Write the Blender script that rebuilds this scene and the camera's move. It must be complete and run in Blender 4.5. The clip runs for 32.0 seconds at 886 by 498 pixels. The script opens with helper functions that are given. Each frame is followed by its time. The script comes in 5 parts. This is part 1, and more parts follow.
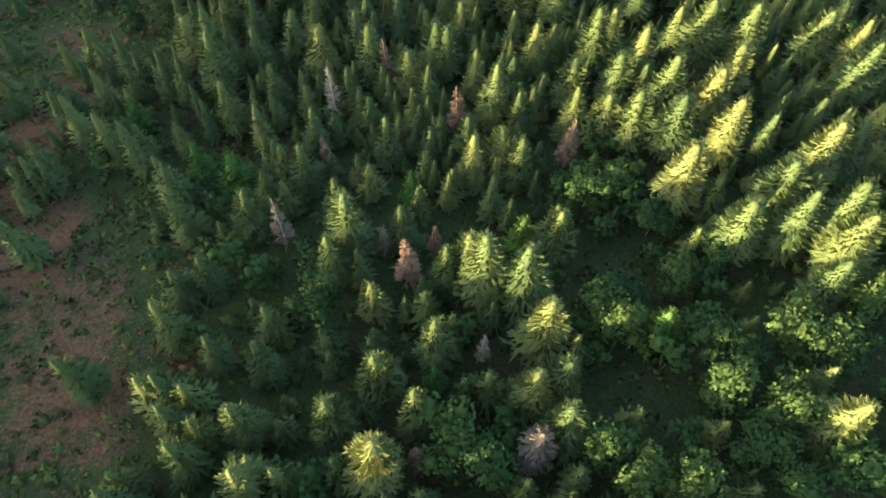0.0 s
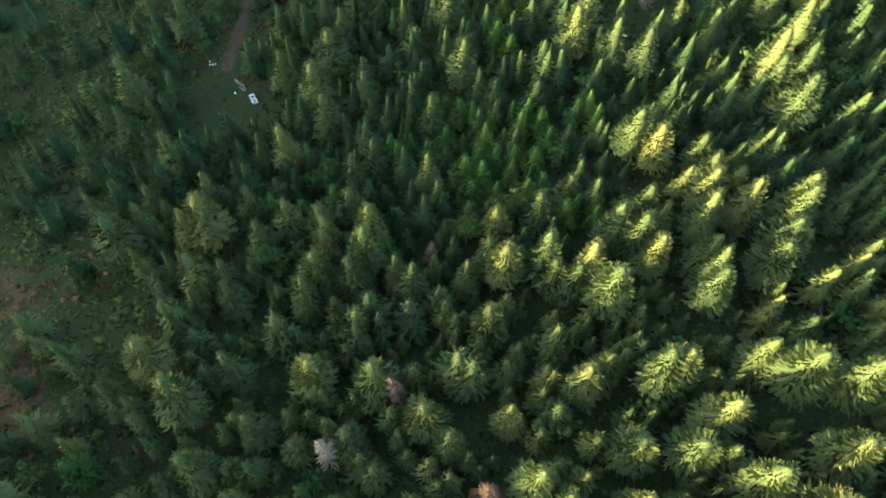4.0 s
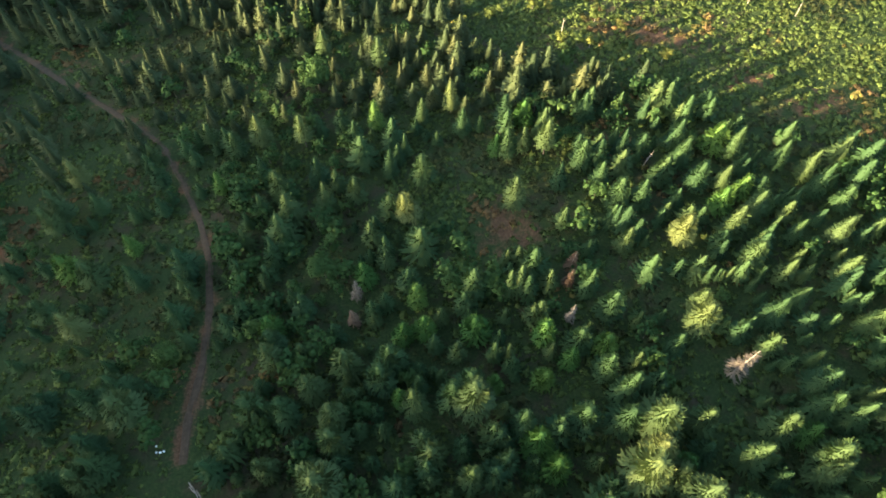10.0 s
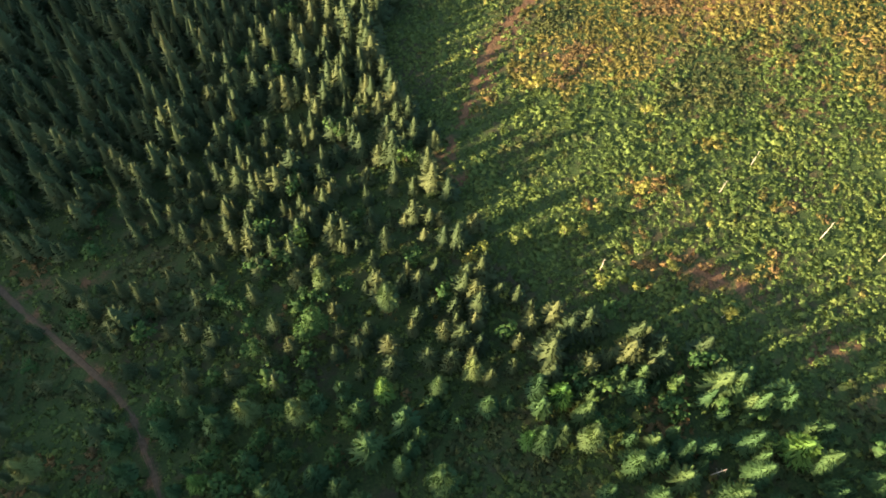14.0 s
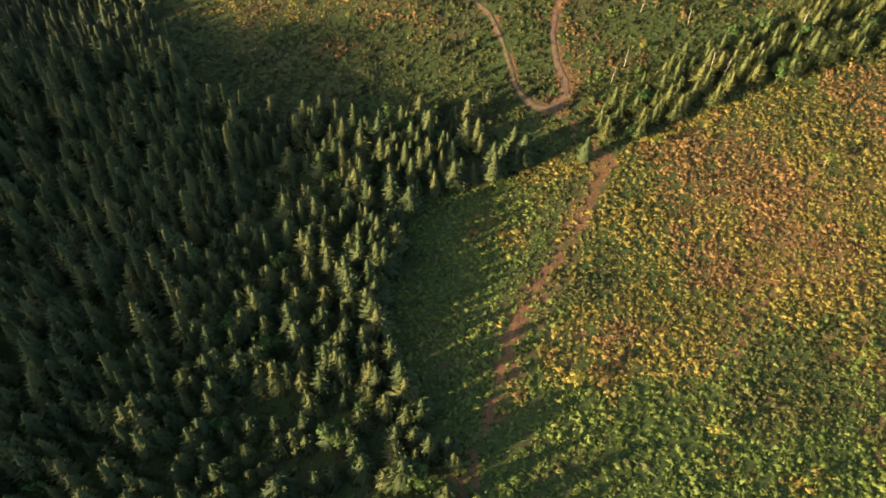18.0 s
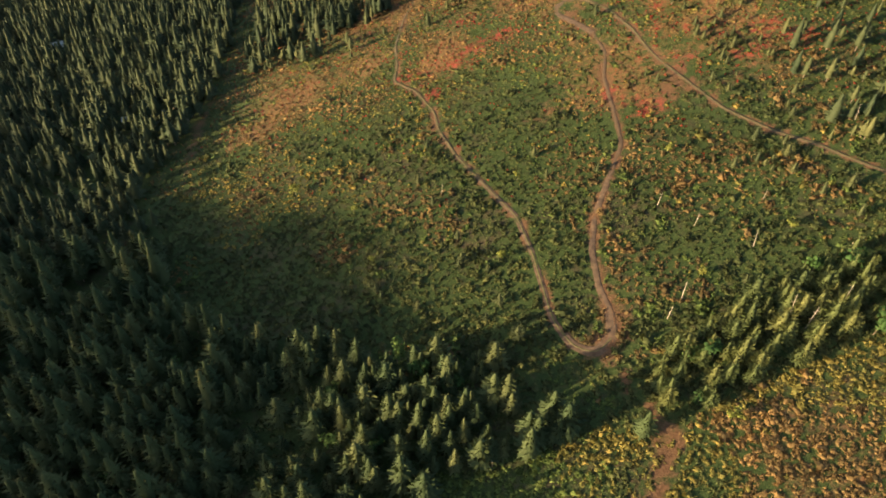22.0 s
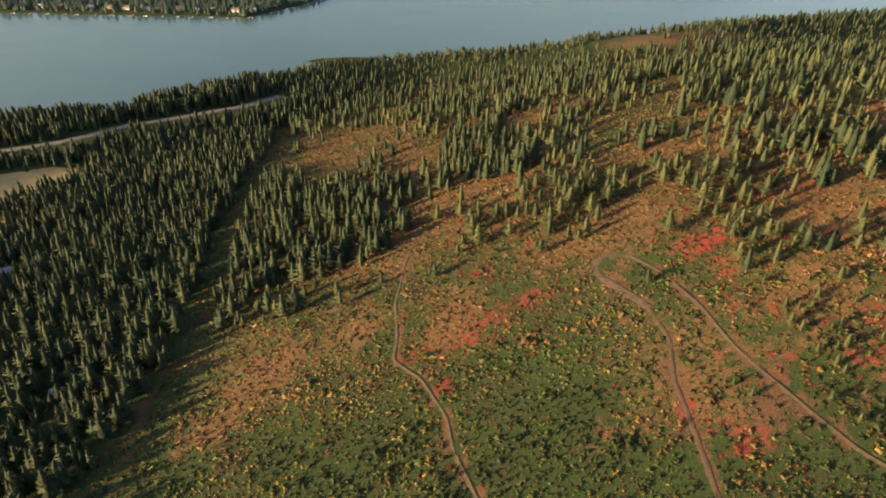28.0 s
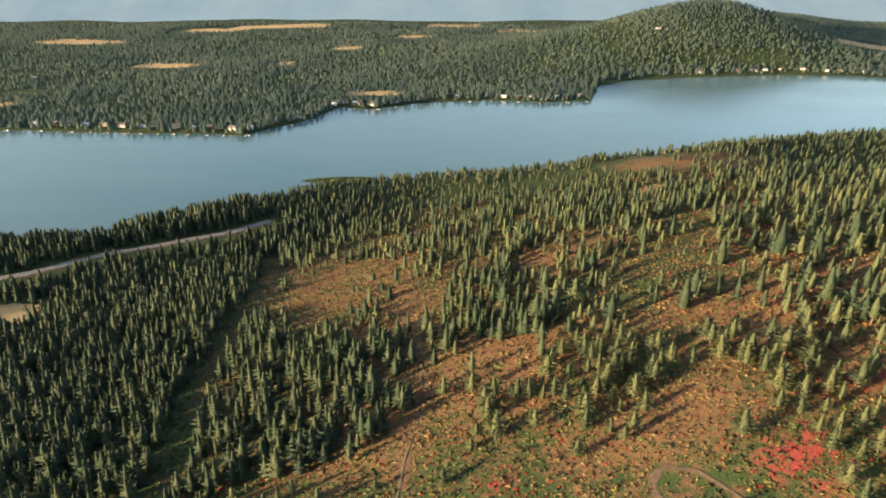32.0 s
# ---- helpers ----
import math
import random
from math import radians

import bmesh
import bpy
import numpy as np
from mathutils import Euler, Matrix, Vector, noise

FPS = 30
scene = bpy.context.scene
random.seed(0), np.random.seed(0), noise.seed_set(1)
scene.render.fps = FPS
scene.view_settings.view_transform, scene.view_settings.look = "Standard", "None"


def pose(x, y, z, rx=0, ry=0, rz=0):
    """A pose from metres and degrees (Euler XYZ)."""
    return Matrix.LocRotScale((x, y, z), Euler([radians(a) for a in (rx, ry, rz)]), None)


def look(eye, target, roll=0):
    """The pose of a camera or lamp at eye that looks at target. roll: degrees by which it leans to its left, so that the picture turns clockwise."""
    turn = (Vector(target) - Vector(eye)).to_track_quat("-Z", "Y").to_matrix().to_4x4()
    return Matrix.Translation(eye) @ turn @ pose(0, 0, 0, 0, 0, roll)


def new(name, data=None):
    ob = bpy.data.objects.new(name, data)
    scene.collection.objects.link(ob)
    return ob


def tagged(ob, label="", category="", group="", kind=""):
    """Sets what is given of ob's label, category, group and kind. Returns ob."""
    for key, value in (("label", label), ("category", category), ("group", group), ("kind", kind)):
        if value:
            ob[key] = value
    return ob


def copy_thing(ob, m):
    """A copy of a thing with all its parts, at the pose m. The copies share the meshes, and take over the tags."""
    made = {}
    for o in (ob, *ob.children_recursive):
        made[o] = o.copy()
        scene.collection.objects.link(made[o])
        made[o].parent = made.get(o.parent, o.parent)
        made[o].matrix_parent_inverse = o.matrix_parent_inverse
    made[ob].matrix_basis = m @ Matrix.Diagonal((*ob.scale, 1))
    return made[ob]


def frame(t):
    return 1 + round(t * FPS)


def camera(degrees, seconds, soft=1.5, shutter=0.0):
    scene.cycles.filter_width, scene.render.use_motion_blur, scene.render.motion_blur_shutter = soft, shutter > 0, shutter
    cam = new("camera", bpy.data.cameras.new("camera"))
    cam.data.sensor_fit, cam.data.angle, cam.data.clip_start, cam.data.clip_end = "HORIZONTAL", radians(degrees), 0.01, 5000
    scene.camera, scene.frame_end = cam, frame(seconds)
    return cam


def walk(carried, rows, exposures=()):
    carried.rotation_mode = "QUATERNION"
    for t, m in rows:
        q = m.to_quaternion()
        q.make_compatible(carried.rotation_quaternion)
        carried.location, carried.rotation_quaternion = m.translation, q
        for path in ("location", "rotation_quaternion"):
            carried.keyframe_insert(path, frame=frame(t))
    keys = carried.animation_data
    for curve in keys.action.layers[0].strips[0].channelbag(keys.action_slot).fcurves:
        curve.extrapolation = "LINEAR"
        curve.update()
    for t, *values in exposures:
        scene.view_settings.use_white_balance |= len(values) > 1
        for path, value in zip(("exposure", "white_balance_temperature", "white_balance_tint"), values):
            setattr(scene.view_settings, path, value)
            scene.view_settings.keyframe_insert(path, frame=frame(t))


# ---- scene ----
cam = camera(66.7, 32.0, soft=1.8)
METRES, EYE, TILT, LEAN, TURN = 600.0, 120.0, -60.0, 0.0, 0.0
ROWS = [
    (0.0, 0.0, 0.0, 0.0, -0.0, 0.0, 0.0),
    (0.5, -0.0007, 0.0067, 0.0152, 0.09, -0.16, -0.12),
    (1.0, -0.0013, 0.0137, 0.0302, 0.29, -0.32, -0.37),
    (1.5, -0.0021, 0.0209, 0.0453, 0.36, -0.45, -0.46),
    (2.0, -0.0034, 0.028, 0.0602, 0.28, -0.6, -0.4),
    (2.5, -0.0045, 0.0352, 0.075, 0.17, -0.78, -0.31),
    (3.0, -0.0052, 0.0425, 0.0894, 0.16, -0.89, -0.31),
    (3.5, -0.0061, 0.0498, 0.1039, 0.14, -1.0, -0.33),
    (5.5, -0.0102, 0.0789, 0.163, -0.08, -1.67, -0.07),
    (6.0, -0.0111, 0.0863, 0.1775, -0.18, -1.8, 0.06),
    (6.5, -0.012, 0.0937, 0.192, -0.28, -1.94, 0.17),
    (7.0, -0.013, 0.1011, 0.2064, -0.35, -2.05, 0.26),
    (7.5, -0.0139, 0.1085, 0.2208, -0.43, -2.16, 0.35),
    (8.0, -0.0146, 0.1157, 0.2354, -0.45, -2.3, 0.45),
    (8.5, -0.0152, 0.1229, 0.25, -0.44, -2.45, 0.53),
    (9.0, -0.016, 0.1302, 0.2644, -0.45, -2.56, 0.61),
    (9.5, -0.0173, 0.1377, 0.2787, -0.55, -2.65, 0.66),
    (10.0, -0.018, 0.1451, 0.2929, -0.54, -2.75, 0.72),
    (10.5, -0.0189, 0.1523, 0.3072, -0.53, -2.94, 0.75),
    (11.0, -0.0197, 0.1591, 0.3204, -0.5, -3.06, 0.77),
    (11.5, -0.0209, 0.166, 0.3335, -0.57, -3.21, 0.86),
    (12.0, -0.021, 0.1734, 0.3472, -0.49, -3.26, 0.96),
    (12.5, -0.0221, 0.1809, 0.362, -0.55, -3.49, 0.94),
    (13.0, -0.023, 0.1886, 0.3767, -0.57, -2.71, 0.95),
    (13.5, -0.024, 0.1962, 0.3908, -0.59, -1.71, 0.94),
    (14.0, -0.0247, 0.2036, 0.405, -0.55, -0.78, 0.95),
    (14.5, -0.0259, 0.2111, 0.4191, -0.63, 0.16, 0.93),
    (16.5, -0.0291, 0.241, 0.4738, -0.69, 3.98, 1.0),
    (17.0, -0.0298, 0.2485, 0.4877, -0.66, 4.92, 1.02),
    (17.5, -0.0305, 0.256, 0.5016, -0.55, 5.9, 0.91),
    (18.0, -0.0315, 0.2636, 0.5154, -0.56, 6.91, 0.94),
    (18.5, -0.0324, 0.271, 0.529, -0.58, 7.91, 0.98),
    (19.0, -0.0331, 0.2786, 0.5425, -0.55, 8.91, 0.98),
    (19.5, -0.0339, 0.2863, 0.5558, -0.42, 9.91, 0.85),
    (20.0, -0.0345, 0.2939, 0.5692, -0.37, 10.85, 0.86),
    (20.5, -0.0355, 0.3017, 0.5822, -0.33, 11.87, 0.76),
    (21.0, -0.0363, 0.3092, 0.5951, -0.26, 12.84, 0.66),
    (21.5, -0.037, 0.3169, 0.6079, -0.2, 13.81, 0.48),
    (22.0, -0.0378, 0.3244, 0.6207, -0.16, 14.73, 0.38),
    (22.5, -0.0385, 0.3317, 0.6338, -0.11, 15.62, 0.26),
    (23.0, -0.0396, 0.3391, 0.6469, -0.09, 16.52, 0.22),
    (23.5, -0.0405, 0.3467, 0.6598, -0.07, 17.49, 0.13),
    (24.0, -0.0412, 0.354, 0.6731, -0.03, 18.43, 0.18),
    (24.5, -0.0422, 0.3617, 0.6863, -0.06, 19.43, 0.23),
    (25.0, -0.043, 0.3692, 0.6993, -0.07, 20.47, 0.24),
    (25.5, -0.044, 0.3767, 0.7123, -0.15, 21.52, 0.38),
    (27.5, -0.0472, 0.4068, 0.7642, -0.33, 25.77, 0.69),
    (28.0, -0.048, 0.4144, 0.7772, -0.35, 26.83, 0.72),
    (28.5, -0.0489, 0.4217, 0.7901, -0.37, 27.93, 0.74),
    (29.0, -0.0498, 0.4295, 0.8027, -0.39, 29.04, 0.76),
    (29.5, -0.0509, 0.4374, 0.8153, -0.44, 30.12, 0.79),
    (30.0, -0.0517, 0.4451, 0.8278, -0.46, 31.2, 0.81),
    (30.5, -0.0525, 0.4527, 0.8401, -0.48, 32.26, 0.81),
    (31.0, -0.0536, 0.4602, 0.8524, -0.56, 33.32, 0.86),
    (31.5, -0.0542, 0.4678, 0.865, -0.58, 34.38, 0.89),
    (32.0, -0.055, 0.4753, 0.8774, -0.57, 35.47, 0.91),
]
walk(cam, [(t, pose(0, 0, EYE, TILT, LEAN, TURN) @ pose(METRES * x, METRES * y, METRES * z, 90 + pitch, roll, yaw)) for t, x, y, z, yaw, pitch, roll in ROWS],
     [(0.0, 3.4, 6500, 9), (4.0, 3.4, 6350, 7), (8.0, 3.3, 6250, 6), (13.0, 3.0, 6200, 4), (14.5, 2.8, 6400, 6), (17.0, 2.5, 7000, 11), (20.0, 2.25, 6950, 10), (22.5, 2.1, 6750, 10), (25.0, 1.9, 6850, 13), (28.0, 1.83, 6850, 17), (32.0, 2.23, 6200, 14)])

# ---- light ----
SUN_TO = Vector((-0.93, -0.37, 0.0)).normalized()
SUN_ELEVATION = radians(8)
sun_vec = Vector((SUN_TO.x * math.cos(SUN_ELEVATION), SUN_TO.y * math.cos(SUN_ELEVATION), math.sin(SUN_ELEVATION)))
sun = new("sun", bpy.data.lights.new("sun", "SUN"))
sun.data.energy, sun.data.angle, sun.data.color = 5.3, radians(0.6), (1.0, 0.74, 0.41)
sun.matrix_world = look(sun_vec * 400, (0, 0, 0))
world = bpy.data.worlds.new("sky")
scene.world = world
world.use_nodes = True
sky = world.node_tree.nodes.new("ShaderNodeTexSky")
sky.sky_type, sky.sun_disc = "NISHITA", False
sky.sun_elevation, sky.sun_rotation = SUN_ELEVATION, math.atan2(SUN_TO.x, SUN_TO.y)
sky.air_density, sky.dust_density, sky.ozone_density, sky.altitude = 1.0, 3.6, 0.8, 700
world.node_tree.links.new(sky.outputs[0], world.node_tree.nodes["Background"].inputs[0])
world.node_tree.nodes["Background"].inputs[1].default_value = 0.115

# ---- materials ----
class Nodes:
    """A small builder of node materials."""

    def __init__(self, name):
        self.mat = bpy.data.materials.new(name)
        self.mat.use_nodes = True
        self.tree = self.mat.node_tree
        self.bsdf = self.tree.nodes["Principled BSDF"]
        self.out = self.tree.nodes["Material Output"]

    def add(self, kind, **values):
        node = self.tree.nodes.new(kind)
        for key, value in values.items():
            if key in node.inputs:
                node.inputs[key].default_value = value
        return node

    def link(self, a, b):
        self.tree.links.new(a, b)

    def coords(self):
        return self.add("ShaderNodeTexCoord").outputs["Object"]

    def noise(self, scale, detail=4.0, rough=0.6, source=None):
        node = self.add("ShaderNodeTexNoise", Scale=scale, Detail=detail, Roughness=rough)
        self.link(source or self.coords(), node.inputs["Vector"])
        return node.outputs["Fac"]

    def ramp(self, fac, *stops):
        node = self.tree.nodes.new("ShaderNodeValToRGB")
        ends = node.color_ramp.elements
        while len(ends) < len(stops):
            ends.new(0.5)
        for end, (at, colour) in zip(ends, stops):
            end.position, end.color = at, (*colour, 1) if len(colour) == 3 else colour
        self.link(fac, node.inputs[0])
        return node.outputs[0]

    def mix(self, fac, a, b, blend="MIX"):
        node = self.tree.nodes.new("ShaderNodeMix")
        node.data_type, node.blend_type = "RGBA", blend
        for value, at in ((fac, 0), (a, 6), (b, 7)):
            if hasattr(value, "is_linked"):
                self.link(value, node.inputs[at])
            else:
                node.inputs[at].default_value = value if at == 0 else (*value, 1)
        return node.outputs[2]

    def math(self, op, a, b=0.0):
        node = self.tree.nodes.new("ShaderNodeMath")
        node.operation = op
        for value, at in ((a, 0), (b, 1)):
            if hasattr(value, "is_linked"):
                self.link(value, node.inputs[at])
            else:
                node.inputs[at].default_value = value
        return node.outputs[0]

    def bump(self, height, strength=0.4, distance=0.1):
        node = self.add("ShaderNodeBump", Strength=strength, Distance=distance)
        self.link(height, node.inputs["Height"])
        self.link(node.outputs[0], self.bsdf.inputs["Normal"])

    def done(self, colour=None, rough=0.8, metal=0.0, spec=0.3):
        if colour is not None:
            if hasattr(colour, "is_linked"):
                self.link(colour, self.bsdf.inputs["Base Color"])
            else:
                self.bsdf.inputs["Base Color"].default_value = (*colour, 1)
        if hasattr(rough, "is_linked"):
            self.link(rough, self.bsdf.inputs["Roughness"])
        else:
            self.bsdf.inputs["Roughness"].default_value = rough
        self.bsdf.inputs["Metallic"].default_value = metal
        self.bsdf.inputs["Specular IOR Level"].default_value = spec
        return self.mat


def foliage(name, dark, mid, light, through_light=0.16):
    """Leaves or needles: each plant has its own tint, each clump its own shade."""
    n = Nodes(name)
    tint = n.add("ShaderNodeAttribute")
    tint.attribute_name = "tint"
    whole = n.math("ADD", tint.outputs["Fac"], n.add("ShaderNodeObjectInfo").outputs["Random"])
    whole = n.math("FRACT", whole)
    clump = n.add("ShaderNodeNewGeometry").outputs["Random Per Island"]
    fac = n.math("ADD", n.math("MULTIPLY", whole, 0.78), n.math("MULTIPLY", clump, 0.22))
    colour = n.ramp(fac, (0.08, dark), (0.5, mid), (0.92, light))
    n.done(colour, 0.75, spec=0.15)
    glow = n.add("ShaderNodeBsdfTranslucent")
    n.link(colour, glow.inputs["Color"])
    both = n.add("ShaderNodeMixShader")
    both.inputs[0].default_value = through_light
    n.link(n.bsdf.outputs[0], both.inputs[1])
    n.link(glow.outputs[0], both.inputs[2])
    n.link(both.outputs[0], n.out.inputs["Surface"])
    return n.mat


def plain(name, a, b, scale=3.0, rough=0.8, metal=0.0, bump=0.2):
    n = Nodes(name)
    fac = n.noise(scale, 5.0)
    n.bump(fac, bump, 0.05)
    return n.done(n.ramp(fac, (0.3, a), (0.7, b)), rough, metal)


NEEDLES = foliage("conifer_needles", (0.038, 0.066, 0.026), (0.061, 0.092, 0.032), (0.106, 0.126, 0.042))
# conifer needles darkened: shade in the woods further on is put into the colour
SHADE_FIR = foliage("shade_tinted_fir_needles", (0.025, 0.042, 0.019), (0.039, 0.057, 0.024), (0.064, 0.074, 0.030))
LARCH = foliage("larch_needles", (0.044, 0.062, 0.025), (0.066, 0.084, 0.030), (0.094, 0.102, 0.036))
ASPEN = foliage("aspen_leaves", (0.080, 0.110, 0.028), (0.130, 0.145, 0.034), (0.19, 0.175, 0.042), 0.25)
YOUNG = foliage("young_conifer_needles", (0.023, 0.053, 0.022), (0.034, 0.069, 0.025), (0.054, 0.082, 0.028))
BRIGHT = foliage("fresh_green_needles", (0.034, 0.086, 0.021), (0.053, 0.116, 0.025), (0.084, 0.140, 0.030))
# needles towards the lake, darkened for self-shade the simple crowns don't cast
SHADE_SPRUCE = foliage("shade_tinted_spruce_needles", (0.020, 0.033, 0.018), (0.029, 0.043, 0.022), (0.045, 0.056, 0.027))
PINE = foliage("pine_needles", (0.034, 0.047, 0.023), (0.053, 0.064, 0.029), (0.077, 0.083, 0.035))
LEAVES = foliage("broad_leaves", (0.022, 0.052, 0.016), (0.033, 0.072, 0.020), (0.056, 0.095, 0.025), 0.25)
SHRUB_GREEN = foliage("green_shrub_leaves", (0.042, 0.066, 0.019), (0.078, 0.112, 0.030), (0.124, 0.146, 0.038), 0.25)
# leaves darkened to put the lower slope's shade into the colour
SHRUB_DARK = foliage("shade_tinted_shrub_leaves", (0.025, 0.035, 0.014), (0.050, 0.060, 0.021), (0.090, 0.092, 0.031), 0.2)
SHRUB_GOLD = foliage("golden_shrub_leaves", (0.074, 0.075, 0.022), (0.140, 0.120, 0.033), (0.215, 0.158, 0.044), 0.22)
SHRUB_BROWN = foliage("rusty_shrub_leaves", (0.064, 0.049, 0.023), (0.120, 0.081, 0.035), (0.205, 0.124, 0.050), 0.2)
SHRUB_RED = foliage("scarlet_shrub_leaves", (0.11, 0.017, 0.014), (0.19, 0.025, 0.018), (0.23, 0.050, 0.026), 0.25)
DEAD_RED = foliage("dead_rusty_needles", (0.085, 0.052, 0.032), (0.135, 0.086, 0.055), (0.19, 0.13, 0.088), 0.1)
DEAD_GREY = foliage("dead_grey_twigs", (0.10, 0.080, 0.062), (0.155, 0.125, 0.095), (0.22, 0.18, 0.14), 0.05)
# lifted towards pale blue: distance haze put into the needle colour
HAZED_WOODS = foliage("hazed_far_needles", (0.080, 0.114, 0.092), (0.108, 0.146, 0.108), (0.150, 0.182, 0.122), 0.35)
BARK = plain("bark", (0.09, 0.065, 0.05), (0.20, 0.16, 0.13), 2.0, 0.9, bump=0.6)
PALE_WOOD = plain("weathered_wood", (0.22, 0.19, 0.165), (0.40, 0.35, 0.30), 1.2, 0.85)


def ground_material():
    n = Nodes("ground_cover")
    where = n.add("ShaderNodeTexCoord").outputs["Object"]
    fine, mid, broad = n.noise(1.6, 6.0, 0.7, where), n.noise(0.25, 5.0, 0.65, where), n.noise(0.03, 4.0, 0.6, where)
    green = n.ramp(fine, (0.28, (0.012, 0.022, 0.008)), (0.5, (0.026, 0.042, 0.014)), (0.72, (0.055, 0.068, 0.024)))
    litter = n.ramp(fine, (0.3, (0.022, 0.019, 0.012)), (0.7, (0.062, 0.050, 0.031)))
    soil = n.ramp(fine, (0.3, (0.045, 0.026, 0.015)), (0.5, (0.088, 0.049, 0.028)), (0.75, (0.145, 0.088, 0.054)))
    dry = n.ramp(fine, (0.3, (0.055, 0.029, 0.017)), (0.5, (0.116, 0.057, 0.029)), (0.72, (0.205, 0.112, 0.060)))
    tussock = n.ramp(fine, (0.3, (0.038, 0.040, 0.016)), (0.5, (0.078, 0.074, 0.028)), (0.72, (0.145, 0.118, 0.050)))
    dry = n.mix(n.ramp(n.noise(0.55, 5.0, 0.7, where), (0.48, (0, 0, 0)), (0.62, (1, 1, 1))), dry, tussock)
    red = n.ramp(fine, (0.3, (0.11, 0.023, 0.019)), (0.6, (0.20, 0.040, 0.030)), (0.8, (0.21, 0.085, 0.045)))
    hay = n.ramp(mid, (0.3, (0.30, 0.20, 0.09)), (0.7, (0.41, 0.295, 0.145)))
    base = n.mix(n.ramp(n.math("ADD", n.math("MULTIPLY", mid, 0.6), n.math("MULTIPLY", broad, 0.4)), (0.50, (0, 0, 0)), (0.64, (1, 1, 1))), green, litter)
    cover = n.add("ShaderNodeAttribute")
    cover.attribute_name = "cover"
    split = n.add("ShaderNodeSeparateColor")
    n.link(cover.outputs["Color"], split.inputs[0])
    frayed = n.math("MULTIPLY", n.math("SUBTRACT", n.math("ADD", n.math("MULTIPLY", broad, 0.35), n.math("ADD", n.math("MULTIPLY", mid, 0.4), n.math("MULTIPLY", fine, 0.25))), 0.5), 2.6)
    colour = base
    for k, layer in ((1, dry), (0, soil), (2, red)):
        fac = n.ramp(n.math("ADD", split.outputs[k], frayed), (0.38, (0, 0, 0)), (0.62, (1, 1, 1)))
        colour = n.mix(fac, colour, layer)
    colour = n.mix(n.ramp(n.math("ADD", cover.outputs["Alpha"], n.math("MULTIPLY", frayed, 0.3)), (0.4, (0, 0, 0)), (0.6, (1, 1, 1))), colour, hay)
    n.bump(n.math("ADD", fine, n.math("MULTIPLY", mid, 2.0)), 0.7, 0.35)
    return n.done(colour, 0.95, spec=0.1)


def water_material():
    n = Nodes("lake_water")
    where = n.coords()
    stretch = n.add("ShaderNodeMapping")
    stretch.inputs["Scale"].default_value = (0.4, 1.0, 1.0)
    n.link(where, stretch.inputs[0])
    waves = n.noise(0.5, 6.0, 0.65, stretch.outputs[0])
    calm = n.noise(0.004, 3.0, 0.5, stretch.outputs[0])
    n.bump(waves, 0.35, 0.25)
    n.bsdf.inputs["IOR"].default_value = 1.33
    return n.done(n.ramp(calm, (0.3, (0.050, 0.100, 0.106)), (0.7, (0.076, 0.124, 0.126))), n.ramp(calm, (0.35, (0.10,) * 3), (0.7, (0.24,) * 3)), spec=0.5)


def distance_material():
    """Far ridges of the backdrop; their distance haze is put into a glow of their own."""
    n = Nodes("far_distance_glow")
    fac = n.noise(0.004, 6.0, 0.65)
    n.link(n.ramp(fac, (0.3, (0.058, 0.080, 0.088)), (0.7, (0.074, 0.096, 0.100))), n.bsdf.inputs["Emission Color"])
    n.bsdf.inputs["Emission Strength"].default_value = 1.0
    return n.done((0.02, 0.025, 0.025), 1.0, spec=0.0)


DISTANCE = distance_material()
GROUND, WATER = ground_material(), water_material()
TRACK = plain("track_dirt", (0.036, 0.024, 0.017), (0.100, 0.066, 0.045), 0.5, 0.95)
DARK_TRACK = plain("dark_track_dirt", (0.040, 0.026, 0.016), (0.082, 0.054, 0.035), 0.9, 0.95)
VERGE = plain("verge_grass", (0.040, 0.042, 0.018), (0.095, 0.085, 0.036), 0.8, 0.95, bump=0.5)
ASPHALT = plain("old_asphalt", (0.10, 0.095, 0.09), (0.19, 0.175, 0.16), 0.6, 0.9)

# ---- the lie of the land ----
LAKE = -175.0
HILL_Y = [0, 100, 200, 300, 420, 540, 660, 780, 900, 1050, 1200, 1350]
HILL_MID = [22.4, 1.8, -17.8, -27.7, -39.9, -47.0, -46.0, -44.0, -54.5, -79.0, -113.0, -145.0]
HILL_TILT = [1.2, 5.0, 8.3, 11.7, 16.3, 20.3, 25.2, 30.3, 29.1, 24.1, 17.9, 11.6]
HILL_BEND = [3.4, 3.2, 2.7, 2.4, 1.9, 0.9, 0.0, -0.7, -1.3, -2.4, -3.6, -4.0]
NEAR_SHORE = ([-2500, -900, -520, -430, -400, -350, -243, -190, -80, 80, 300, 490, 785, 1400, 2500],
              [1215, 1250, 1285, 1300, 1290, 1352, 1425, 1480, 1515, 1525, 1580, 1660, 1720, 1800, 1850])
FAR_SHORE = ([-3000, -815, -361, -272, -222, -161, -59, 87, 206, 312, 369, 502, 691, 901, 1122, 3000],
             [1900, 1816, 1770, 1871, 1991, 1964, 2021, 2052, 2027, 2043, 2211, 2296, 2324, 2353, 2310, 2400])


